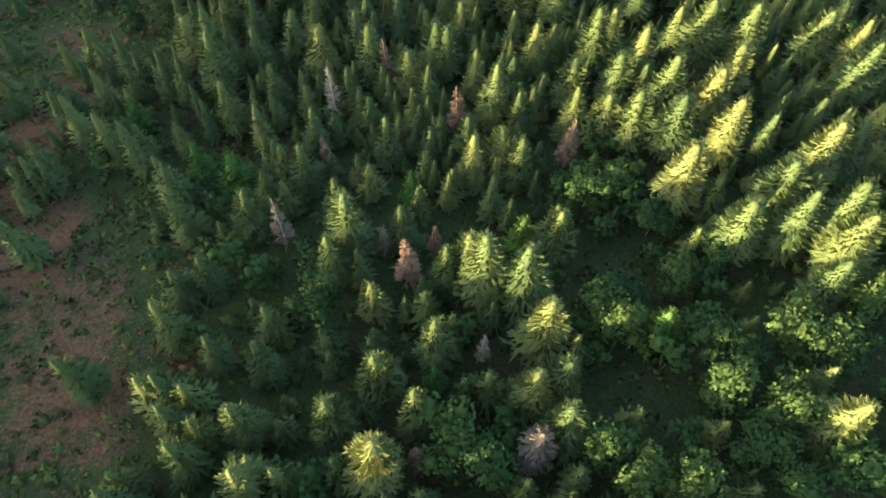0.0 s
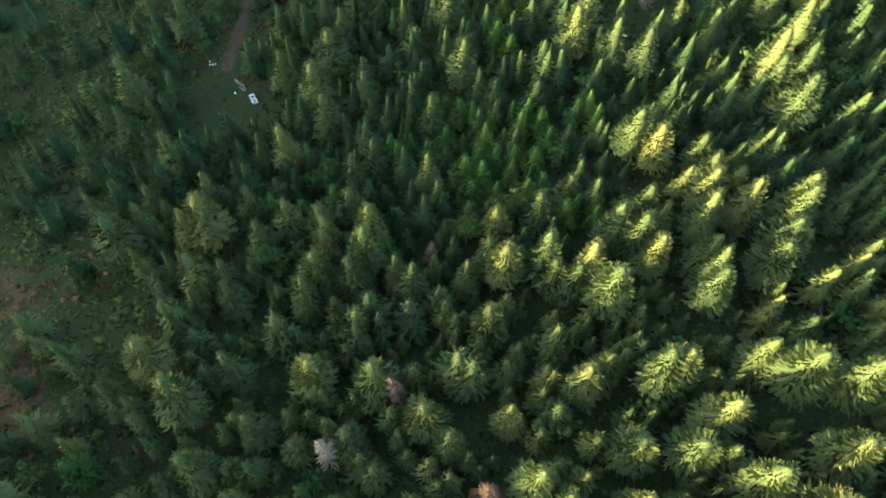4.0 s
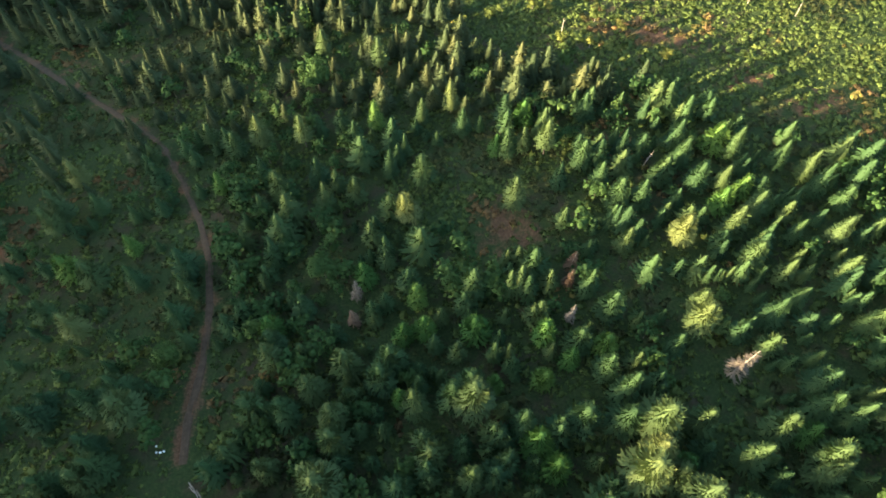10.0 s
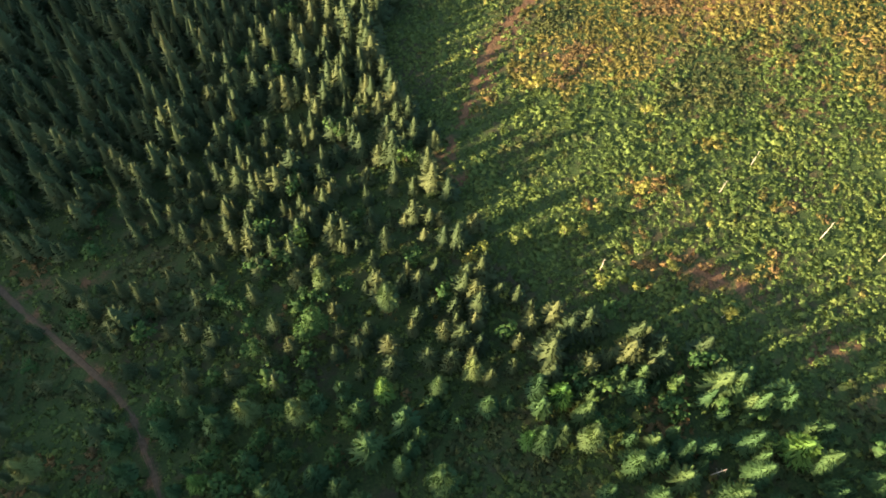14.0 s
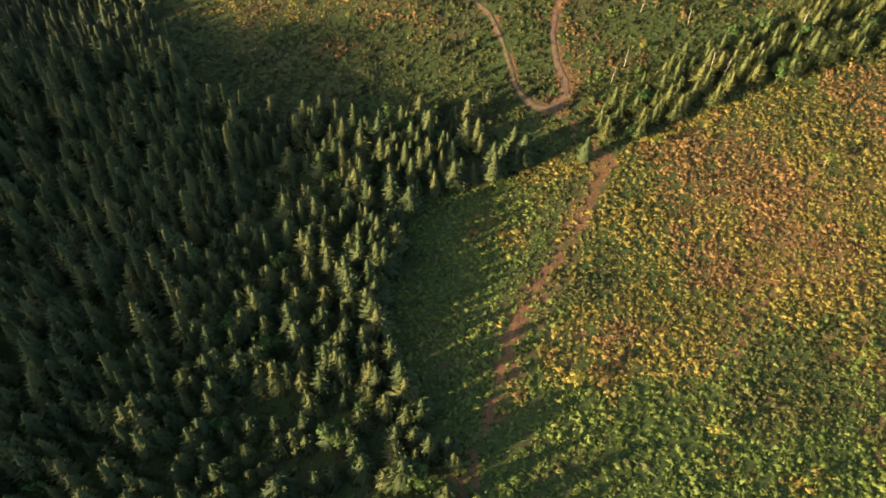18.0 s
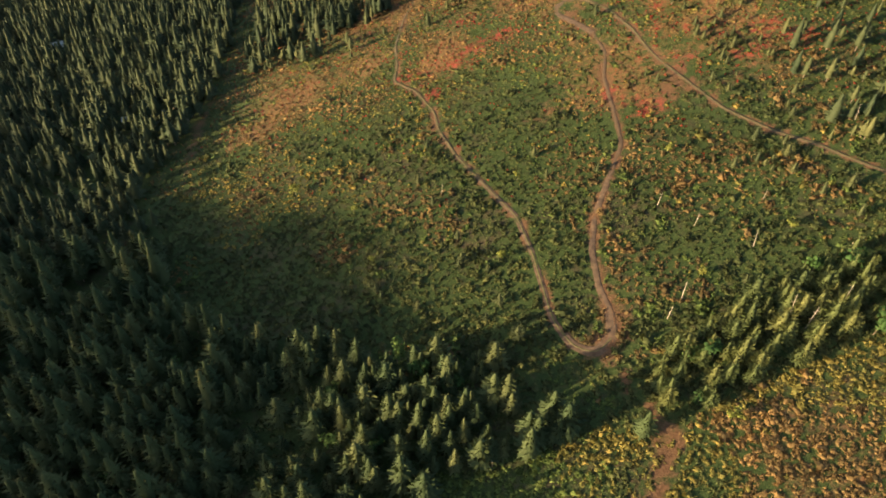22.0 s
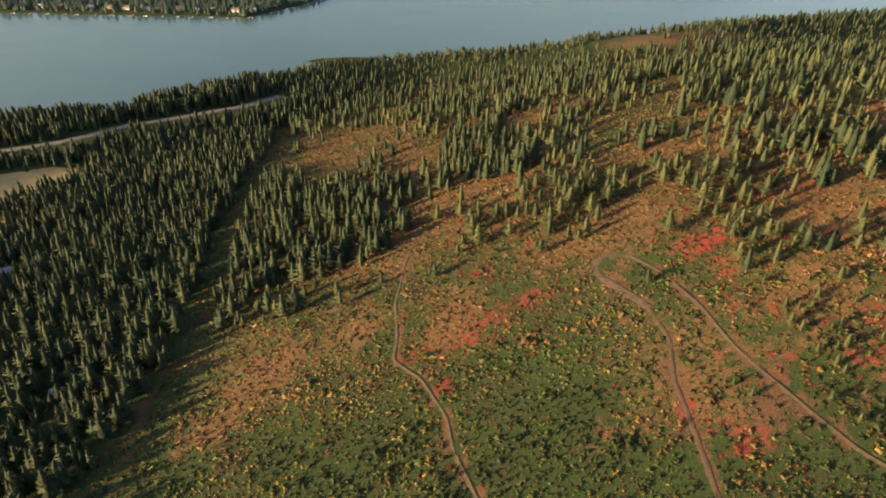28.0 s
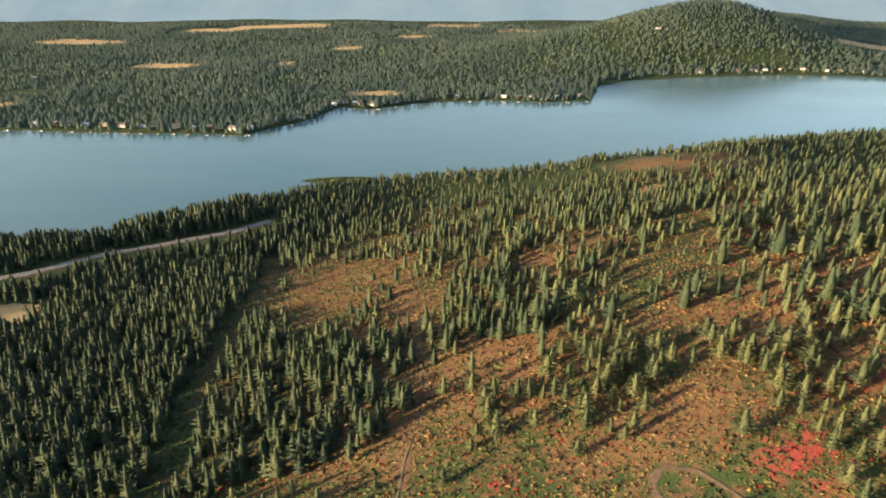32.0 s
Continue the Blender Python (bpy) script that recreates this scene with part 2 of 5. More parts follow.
# the crest of an unseen ridge added to the west to cast shade, the sun sinking behind it: distance along it, height
WEST_SHADE_RIDGE = ([-600, -60, 0, 40, 90, 150, 190, 225, 260, 300, 350, 388, 421, 487, 520, 545, 560, 598, 622, 645, 700, 900, 1060, 1130, 1600],
              [352, 249, 234, 226, 224, 216, 210, 205, 201, 191, 174, 165, 164, 171, 174, 172, 171, 168, 161, 149, 125, 90, 50, 5, -60])


def smooth_min(a, b, k):
    h = np.clip(0.5 + 0.5 * (b - a) / k, 0, 1)
    return b * (1 - h) + a * h - k * h * (1 - h)


def ripple(x, y, s):
    return (np.sin(x / s + 1.3) * np.cos(y / (1.13 * s) + 0.7) + 0.6 * np.sin(x / (0.47 * s) - y / (0.61 * s))
            + 0.4 * np.cos(x / (0.29 * s) + y / (0.23 * s) + 2.0)) / 2.0


def patches(x, y, size, seed=0):
    """Uneven patches about so many metres across: 0 to 1, with finer ones inside."""
    grid = np.random.default_rng(100 + seed).random((128, 128))
    total, weight = 0, 0
    for k, share in enumerate((1.0, 0.5, 0.3)):
        u, v = x * 2 ** k / size + 17.3 * k, y * 2 ** k / size + 9.1 * k
        i, j = np.floor(u).astype(int), np.floor(v).astype(int)
        fu, fv = u - i, v - j
        fu, fv = fu * fu * (3 - 2 * fu), fv * fv * (3 - 2 * fv)
        a = grid[i % 128, j % 128] * (1 - fu) + grid[(i + 1) % 128, j % 128] * fu
        b = grid[i % 128, (j + 1) % 128] * (1 - fu) + grid[(i + 1) % 128, (j + 1) % 128] * fu
        total, weight = total + share * (a * (1 - fv) + b * fv), weight + share
    return np.clip((total / weight - 0.5) * 1.9 + 0.5, 0, 1)


def bump(x, y, cx, cy, rx, ry, h):
    return h * np.exp(-(((x - cx) / rx) ** 2 + ((y - cy) / ry) ** 2))


def ground_height(x, y):
    """Height of the hill, the lake bed, the far plain and the far hills."""
    x, y = np.asarray(x, float), np.asarray(y, float)
    s = 300 * np.tanh(x / 300)
    yy = np.clip(y, -60, 1350)
    hill = (np.interp(yy, HILL_Y, HILL_MID) + np.minimum(yy, 0) * -0.2 + np.interp(yy, HILL_Y, HILL_TILT) * s / 100
            + np.interp(yy, HILL_Y, HILL_BEND) * (np.sqrt(s * s + 6400) - 80) / 100)
    hill = hill + 0.8 * ripple(x, y, 31) + 0.25 * ripple(y, x, 9)
    hill = hill + bump(x, y, 300, 1380, 160, 170, 24) + bump(x, y, 60, 1080, 130, 90, 6)
    # the added ridge, out of view: its crest blocks the low sun
    along, across = 0.929 * x + 0.370 * y, 0.929 * y - 0.370 * x
    west = -150 + (np.interp(across, WEST_SHADE_RIDGE[0], WEST_SHADE_RIDGE[1]) + 150) * np.exp(-((along + 1500) / 300) ** 4)
    hill = np.maximum(hill, west)
    near = LAKE + smooth_min(np.maximum(hill - LAKE, 5), 0.45 * (np.interp(x, *NEAR_SHORE) + 9 * ripple(x, x, 60) - y), 14)
    near = np.maximum(near, LAKE + 1.6 * (1 - ((x + 165) / 56) ** 2 - ((y - 1536 - 0.08 * x) / 13) ** 2))
    inland = y - np.interp(x, *FAR_SHORE) - 6 * ripple(x, x, 45)
    plain = LAKE + np.minimum(0.25 * inland, 4 + 0.006 * np.maximum(inland, 0)) + np.where(inland > 60, 5 * ripple(x, y, 210), 0) * np.clip(inland / 500, 0, 1)
    hills = (bump(x, y, 850, 2780, 330, 280, 130) + bump(x, y, 480, 2620, 330, 230, 55) + bump(x, y, 1250, 3300, 300, 300, 50))
    far = plain + hills * np.clip(inland / 120, 0, 1)
    return np.where(y < 1730 + 0.05 * x, np.maximum(near, LAKE - 9), np.maximum(far, LAKE - 9))


def spots(x, y, rows, edge=0.35):
    """How far a place lies in any of the oval patches (x, y, half width, half length, turn): 0 to 1."""
    wx, wy = x + 3.0 * ripple(x, y, 11), y + 4.0 * ripple(y, x, 13)
    best = np.zeros_like(x)
    for cx, cy, rx, ry, turn in rows:
        c, s = math.cos(radians(turn)), math.sin(radians(turn))
        u, v = ((wx - cx) * c + (wy - cy) * s) / rx, ((wy - cy) * c - (wx - cx) * s) / ry
        best = np.maximum(best, np.clip((1 + edge - np.sqrt(u * u + v * v)) / (2 * edge), 0, 1))
    return best


def in_plan(x, y, corners):
    """Which places lie inside a closed outline."""
    inside = np.zeros(x.shape, bool)
    for (ax, ay), (bx, by) in zip(corners, corners[1:] + corners[:1]):
        if ay != by:
            inside ^= ((ay > y) != (by > y)) & (x < (bx - ax) * (y - ay) / (by - ay) + ax)
    return inside


def off_line(x, y, line):
    """Distance from a line of points."""
    best = np.full(x.shape, 1e9)
    for (ax, ay), (bx, by) in zip(line, line[1:]):
        dx, dy = bx - ax, by - ay
        f = np.clip(((x - ax) * dx + (y - ay) * dy) / (dx * dx + dy * dy), 0, 1)
        best = np.minimum(best, np.hypot(x - ax - f * dx, y - ay - f * dy))
    return best


FOREST_TRACK = [(-62, 206), (-66, 214), (-69, 223), (-70, 234), (-69, 247), (-70, 262), (-73, 278), (-78, 291), (-86, 306), (-96, 322), (-106, 331), (-119, 341), (-139, 356), (-158, 371), (-190, 395)]
LOOP_TRACK = [(-46, 759), (-47, 741), (-35, 727), (-25, 704), (-23, 688), (-15, 664), (-3, 640), (8, 618), (12, 597), (14, 580), (16, 564), (21, 553), (28, 549), (34, 555), (35, 565), (33, 576), (33, 593), (37, 611), (48, 636), (54, 650), (55, 673), (55, 700),
              (59, 721), (56, 739), (49, 753), (42, 766), (42, 775), (48, 779), (57, 774), (66, 759), (74, 735), (79, 709), (88, 684), (97, 662), (111, 643), (125, 628), (134, 616), (160, 590), (200, 570)]
RIDGE_TRACK = [(-46, 757), (-48, 781), (-45, 817), (-40, 840), (-38, 872), (-41, 966), (-48, 1040), (-52, 1100)]
FIELD_TRACK = [(27, 547), (34, 540), (40, 527), (45, 515), (39, 506), (31, 489), (20, 475), (9, 458), (2, 442), (-4, 425), (-10, 408), (-6, 394)]
PAVED_ROAD = [(-900, 1085), (-700, 1105), (-560, 1130), (-469, 1153), (-415, 1176), (-362, 1218), (-313, 1241), (-245, 1277), (-214, 1305)]
POWER_CUT = [(-160, 660), (-166, 690), (-158, 720), (-152, 769), (-157, 835), (-172, 931), (-176, 1030), (-173, 1119), (-190, 1200)]
BARE = [(48, 764, 10, 9, 0), (30, 551, 9, 5, 0), (-90, 100, 13, 62, 4), (-76, 60, 9, 30, 8), (-62, 40, 15, 28, 8), (-104, 142, 9, 14, 20), (-132, 366, 16, 5, -5), (10, 285, 6, 12, 30), (30, 488, 6.5, 28, -28), (42, 518, 6, 9, -30), (78, 329, 10, 6, 0), (-133, 285, 6, 18, 0), (3, 440, 4.5, 22, -12), (15, 463, 5, 14, -30), (60, 350, 5, 12, 40), (100, 318, 18, 6, 10), (8, 786, 5, 4, 0), (5, 278, 5, 22, 15),
        (36, 560, 5, 14, 10), (-12, 395, 5, 12, 20), (86, 690, 6, 30, -30), (-160, 740, 5, 60, 5)]
DRY = [(-108, 755, 34, 36, 20), (-125, 720, 20, 18, 0), (-70, 775, 24, 32, 10), (-110, 1080, 70, 100, 10), (-60, 960, 40, 90, 5), (0, 870, 60, 70, 0), (120, 860, 70, 70, 10), (30, 1010, 80, 60, 0), (190, 900, 80, 90, 0), (300, 1350, 130, 70, 0), (85, 470, 45, 60, 0), (95, 460, 70, 70, 0),
       (60, 700, 40, 45, 0), (110, 720, 40, 50, 0), (230, 1150, 110, 130, 0), (60, 1180, 120, 80, 0), (-20, 760, 22, 26, 0), (60, 800, 60, 40, 0), (-60, 860, 50, 60, 0), (150, 780, 60, 60, 0), (-40, 1150, 90, 70, 0)]
RED = [(88, 772, 11, 9, 0), (120, 762, 15, 8, 0), (-5, 755, 10, 6, 10), (-16, 748, 6, 5, 0), (-38, 742, 8, 6, 0), (67, 669, 8, 8, 0), (115, 697, 14, 5, 0), (94, 696, 9, 7, 0), (-67, 699, 3, 4, 0), (13, 762, 10, 4, 10), (-8, 787, 8, 4, 0), (129, 715, 9, 6, 0), (-25, 722, 6, 6, 0), (-45, 767, 4, 6, 0),
       (53, 687, 4, 6, 0), (88, 744, 4, 8, 0), (144, 702, 12, 6, 0), (97, 725, 8, 5, 0), (150, 880, 16, 9, 20), (135, 800, 14, 7, 0), (185, 760, 18, 10, 0), (175, 990, 16, 8, 0), (3, 696, 3, 3, 0), (165, 735, 14, 7, 0)]
HAY = [(-415, 1075, 55, 36, 40), (-970, 2010, 80, 22, 0), (-930, 2140, 80, 28, 5), (-750, 2470, 95, 42, 5), (-155, 2107, 62, 24, 0), (-700, 3290, 290, 80, 14), (-290, 2765, 75, 34, 0), (60, 3380, 140, 40, 0), (420, 3400, 220, 40, 0), (1320, 3142, 60, 40, 0), (1310, 2660, 140, 60, 0), (-1060, 2360, 70, 26, 5), (-420, 2500, 60, 22, 8), (-1180, 2900, 160, 44, 0), (-120, 3020, 120, 34, 10), (-540, 2960, 90, 30, -8), (300, 3180, 110, 30, 5), (-1500, 2600, 150, 50, 0), (185, 1235, 42, 18, 25)]


def lines_of(*runs):
    """Grid lines: (start, end, step) runs, the steps growing where the step is below zero."""
    made = []
    for a, b, step in runs:
        if step > 0:
            made += list(np.arange(a, b, step))
        else:
            at, gap = a, -step
            while at < b:
                made.append(at)
                at, gap = at + gap, gap * 1.09
    return np.array(made)


def sheet(name, xs, ys, z, mat):
    """A grid mesh over the lines xs, ys."""
    gx, gy = np.meshgrid(xs, ys)
    v = np.stack([gx, gy, z(gx, gy)], -1).reshape(-1, 3)
    nx, ny = len(xs), len(ys)
    a = (np.arange(ny - 1)[:, None] * nx + np.arange(nx - 1)).reshape(-1)
    return solid(name, v, np.stack([a, a + 1, a + nx + 1, a + nx], -1), [mat], smooth=True)


def solid(name, v, f, mats, tint=None, slot=None, smooth=False, normals=None):
    """A mesh from arrays of corners and of equal-sided faces."""
    me = bpy.data.meshes.new(name)
    k = f.shape[1]
    me.vertices.add(len(v))
    me.vertices.foreach_set("co", np.ascontiguousarray(v, np.float32).reshape(-1))
    me.loops.add(len(f) * k)
    me.loops.foreach_set("vertex_index", np.ascontiguousarray(f, np.int32).reshape(-1))
    me.polygons.add(len(f))
    me.polygons.foreach_set("loop_start", np.arange(0, len(f) * k, k, dtype=np.int32))
    for m in mats:
        me.materials.append(m)
    if slot is not None:
        me.polygons.foreach_set("material_index", np.ascontiguousarray(slot, np.int32))
    me.polygons.foreach_set("use_smooth", np.full(len(f), smooth or normals is not None))
    if tint is not None:
        me.attributes.new("tint", "FLOAT", "POINT").data.foreach_set("value", np.ascontiguousarray(tint, np.float32))
    me.update(calc_edges=True)
    if normals is not None:
        me.normals_split_custom_set_from_vertices(np.ascontiguousarray(normals, np.float32))
    return me


right = lines_of((0, 240, 5.0), (240, 7000, -6.0))
xs = np.unique(np.concatenate([-right[:0:-1], right, np.arange(-1900, -1050, 25.0)]))
back = lines_of((150, 3000, -12.0))
ys = np.concatenate([-back[::-1], lines_of((-146, 860, 5.0), (860, 1560, 9.0), (1560, 7500, -12.0))])
ground_mesh = sheet("ground", xs, ys, ground_height, GROUND)
gx, gy = [a.reshape(-1) for a in np.meshgrid(xs, ys)]
worn = np.max([np.clip(1.5 - off_line(gx, gy, line) / wide, 0, 1) for line, wide in ((FOREST_TRACK[2:], 1.5), (LOOP_TRACK, 2.4), (RIDGE_TRACK, 1.7), (FIELD_TRACK, 2.0), (PAVED_ROAD, 8.0))], axis=0)
bare = np.maximum(0.6 * spots(gx, gy, BARE, 0.6), 0.8 * worn)
cover = np.stack([bare, np.interp(gy, [540, 560, 640, 720, 850], [0.50, 0.34, 0.36, 0.62, 0.80]) * spots(gx, gy, DRY, 0.8), 0.5 * spots(gx, gy, [(a, b, 1.4 * c, 1.4 * e, g) for a, b, c, e, g in RED], 0.8), spots(gx, gy, HAY, 0.08)], -1)
ground_mesh.attributes.new("cover", "FLOAT_COLOR", "POINT").data.foreach_set("color", cover.astype(np.float32).reshape(-1))
tagged(new("ground", ground_mesh), "rolling hillside of undergrowth, dry grass and bare soil", "ground", kind="structure")

shore = lines_of((0, 7000, -60.0))
lake_mesh = sheet("water", np.concatenate([-shore[:0:-1], shore]), lines_of((1100, 2600, 60.0)), lambda x, y: np.full(x.shape, LAKE), WATER)
tagged(new("water", lake_mesh), "calm blue-grey lake with faint ripples", "lake", kind="structure")


def ribbon(name, line, width, mat, label, category, ruts=0.06, lift=0.07, bulge=None):
    """A track or road laid along a line, with wheel ruts and an uneven edge."""
    p = np.array(line, float)
    step = np.hypot(*np.diff(p, axis=0).T)
    at = np.concatenate([[0], np.cumsum(step)])
    s = np.arange(0, at[-1], 1.6)
    c = np.stack([np.interp(s, at, p[:, 0]), np.interp(s, at, p[:, 1])], -1)
    for _ in range(3):
        c[1:-1] = (c[:-2] + 2 * c[1:-1] + c[2:]) / 4
    d = np.gradient(c, axis=0)
    d /= np.linalg.norm(d, axis=1)[:, None]
    side = np.stack([d[:, 1], -d[:, 0]], -1)
    cols = np.array([-1, -0.82, -0.5, -0.2, 0.2, 0.5, 0.82, 1.0])
    drop = np.array([-0.3, 0, -ruts, 0.02, 0.02, -ruts, 0, -0.3])
    wide = width / 2 * (1 + 0.22 * ripple(s, s, 3.1))
    if bulge:
        wide = wide + bulge[2] * np.exp(-((c[:, 0] - bulge[0]) ** 2 + (c[:, 1] - bulge[1]) ** 2) / bulge[3] ** 2)
    xy = c[:, None] + side[:, None] * (cols[None, :, None] * wide[:, None, None])
    z = ground_height(xy[..., 0], xy[..., 1]) + lift + drop
    v = np.concatenate([xy, z[..., None]], -1).reshape(-1, 3)
    n, k = len(s), len(cols)
    a = (np.arange(n - 1)[:, None] * k + np.arange(k - 1)).reshape(-1)
    me = solid(name, v, np.stack([a, a + 1, a + k + 1, a + k], -1), [mat], smooth=True)
    return tagged(new(name, me), label, category, kind="structure")


ribbon("dirt_track", FOREST_TRACK[2:], 2.1, DARK_TRACK, "narrow brown dirt track winding between young trees", "track")
ribbon("dirt_track", LOOP_TRACK[5:19], 2.4, TRACK, "pale dirt track with a hairpin bend on the slope", "track", bulge=(31, 552, 1.1, 16))
ribbon("dirt_track", LOOP_TRACK[:6], 1.9, DARK_TRACK, "narrow brown track through the shrubs of the slope", "track")
ribbon("dirt_track", LOOP_TRACK[18:24], 1.9, DARK_TRACK, "narrow brown track with two worn ruts", "track")
ribbon("dirt_track", LOOP_TRACK[23:28], 3.4, TRACK, "pale worn turning place of the track", "track")
ribbon("dirt_track", LOOP_TRACK[27:], 2.1, DARK_TRACK, "brown track running down from the turning place", "track")
ribbon("dirt_track", RIDGE_TRACK, 1.7, TRACK, "faint dirt track climbing along the dry ridge", "track")
ribbon("grass_strip", LOOP_TRACK[:14], 0.6, VERGE, "grassy strip between the wheel ruts of the track", "grass", ruts=0.0, lift=0.12)
ribbon("grass_strip", LOOP_TRACK[28:], 0.6, VERGE, "grassy strip between the wheel ruts of the track", "grass", ruts=0.0, lift=0.12)
ribbon("grass_strip", RIDGE_TRACK, 0.5, VERGE, "grassy strip between the wheel ruts of the ridge track", "grass", ruts=0.0, lift=0.12)
ribbon("road", PAVED_ROAD, 9.0, ASPHALT, "grey paved road along the wooded lake shore", "road", ruts=0.0, lift=0.5)

# ridges at the end of the view, made pale by a glow in place of haze
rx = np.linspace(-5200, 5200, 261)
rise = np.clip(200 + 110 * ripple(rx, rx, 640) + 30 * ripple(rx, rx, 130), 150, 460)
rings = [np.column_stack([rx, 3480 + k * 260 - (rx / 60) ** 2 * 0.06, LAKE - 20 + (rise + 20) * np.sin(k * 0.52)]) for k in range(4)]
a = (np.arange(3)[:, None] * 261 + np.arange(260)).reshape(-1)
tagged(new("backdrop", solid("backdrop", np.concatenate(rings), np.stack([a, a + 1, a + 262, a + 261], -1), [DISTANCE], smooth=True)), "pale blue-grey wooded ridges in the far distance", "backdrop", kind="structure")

# ---- trees and shrubs: shapes one unit high ----
rng = np.random.default_rng(7)


def unit(v):
    return v / np.maximum(np.linalg.norm(v, axis=-1, keepdims=True), 1e-6)


def sprays(base, way, width, out, lift=0.25, full=0.7, twist=0.85):
    """Leaf sprays: a folded diamond from each base along each way, facing the way out of the crown; full: how rounded the crown's shading is."""
    flat = unit(np.cross(way, (0.0, 0.0, 1.0)))
    up = unit(np.cross(flat, way))
    roll = rng.normal(0, twist, (len(base), 1))
    flat, up = flat * np.cos(roll) + up * np.sin(roll), up * np.cos(roll) - flat * np.sin(roll)
    flip = np.sign(np.sum(up * out, axis=1, keepdims=True))
    flip[flip == 0] = 1
    up = up * flip
    flat = np.cross(unit(way), up)
    middle = base + way * 0.55
    w = width[:, None]
    v = np.stack([base, middle + flat * w - up * w * lift, base + way, middle - flat * w - up * w * lift], 1)
    face = np.cross(v[:, 1] - v[:, 0], v[:, 2] - v[:, 0])
    turned = np.sum(face * up, axis=1) < 0
    order = np.where(turned[:, None], np.array([[0, 2, 1, 0, 3, 2]]), np.array([[0, 1, 2, 0, 2, 3]]))
    f = (np.arange(len(base))[:, None] * 4 + order).reshape(-1, 3)
    n = np.repeat(unit(full * unit(out) + (1 - full) * up), 4, axis=0)
    return v.reshape(-1, 3), f, n


def spikes(base, way, width, out, full=0.7, twist=0.7):
    """Twigs: a narrow triangle from each base along each way, shaded as the crown's outside."""
    flat = unit(np.cross(way, (0.0, 0.0, 1.0)))
    up = unit(np.cross(flat, way))
    roll = rng.normal(0, twist, (len(base), 1))
    flat, up = flat * np.cos(roll) + up * np.sin(roll), up * np.cos(roll) - flat * np.sin(roll)
    flip = np.sign(np.sum(up * out, axis=1, keepdims=True))
    flip[flip == 0] = 1
    w = width[:, None]
    v = np.stack([base - flat * w, base + flat * w, base + way], 1)
    face = np.cross(v[:, 1] - v[:, 0], v[:, 2] - v[:, 0])
    turned = np.sum(face * up * flip, axis=1) < 0
    order = np.where(turned[:, None], np.array([[0, 2, 1]]), np.array([[0, 1, 2]]))
    n = np.repeat(unit(full * unit(out) + (1 - full) * up * flip), 3, axis=0)
    return v.reshape(-1, 3), np.arange(len(base))[:, None] * 3 + order, n


def stem(height, r0, r1, sides=5, bend=0.0):
    a = np.arange(sides) * 2 * np.pi / sides
    ring = np.stack([np.cos(a), np.sin(a)], -1)
    levels = [(0, r0), (0.5, (r0 + r1) / 2), (1, r1)]
    v = np.concatenate([np.column_stack([ring * r + [bend * t * t, 0], np.full(sides, height * t)]) for t, r in levels])
    f = []
    for k in range(2):
        for i in range(sides):
            j = (i + 1) % sides
            f += [(k * sides + i, k * sides + j, k * sides + sides + j), (k * sides + i, k * sides + sides + j, k * sides + sides + i)]
    return v, np.array(f), np.tile(np.column_stack([ring, np.zeros(sides)]), (3, 1))


def cone(sides, r, low, high, jag=0.0):
    a = np.arange(sides) * 2 * np.pi / sides + rng.random() * 6
    reach = r * (1 + jag * rng.uniform(-1, 1, sides))
    ring = np.column_stack([np.cos(a), np.sin(a)])
    v = np.concatenate([np.column_stack([ring * reach[:, None], np.full(sides, low) + jag * 0.12 * rng.random(sides)]), [[0, 0, high]]])
    n = unit(np.concatenate([np.column_stack([ring, np.full(sides, 0.3)]), [[0, 0, 1]]]))
    return v, np.array([(i, (i + 1) % sides, sides) for i in range(sides)]), n


def joined(*pieces):
    vs, fs, ns, at = [], [], [], 0
    for v, f, n in pieces:
        vs.append(v), fs.append(f + at), ns.append(n)
        at += len(v)
    return np.concatenate(vs), np.concatenate(fs), np.concatenate(ns)


def shell(sides, profile, lobes, jag=0.16):
    """A closed ragged skin round the trunk: rings (height, reach) from below, each ring drawn in and out between its boughs."""
    rings, normals, start = [], [], rng.random() * 6.283
    for k, (z, reach) in enumerate(profile):
        a = (np.arange(sides) + 0.5 * (k % 2)) * 2 * np.pi / sides + start
        r = reach * (1 + lobes * np.where((np.arange(sides) + k) % 2, -1, 1) + jag * rng.uniform(-1, 1, sides))
        rings.append(np.column_stack([np.cos(a) * r, np.sin(a) * r, z + reach * 0.2 * rng.uniform(-1, 1, sides)]))
        normals.append(np.column_stack([np.cos(a), np.sin(a), np.full(sides, 0.35)]))
    rings.append(np.array([[0, 0, profile[-1][0] + profile[-1][1] * 1.5]])), normals.append(np.array([[0, 0, 1.0]]))
    f = []
    for k in range(len(profile) - 1):
        for i in range(sides):
            p, q, r, t = k * sides + i, k * sides + (i + 1) % sides, (k + 1) * sides + (i + 1) % sides, (k + 1) * sides + i
            f += [(p, q, r), (p, r, t)]
    top = len(profile) * sides
    f += [(top - sides + i, top - sides + (i + 1) % sides, top) for i in range(sides)]
    return np.concatenate(rings), np.array(f), unit(np.concatenate(normals))


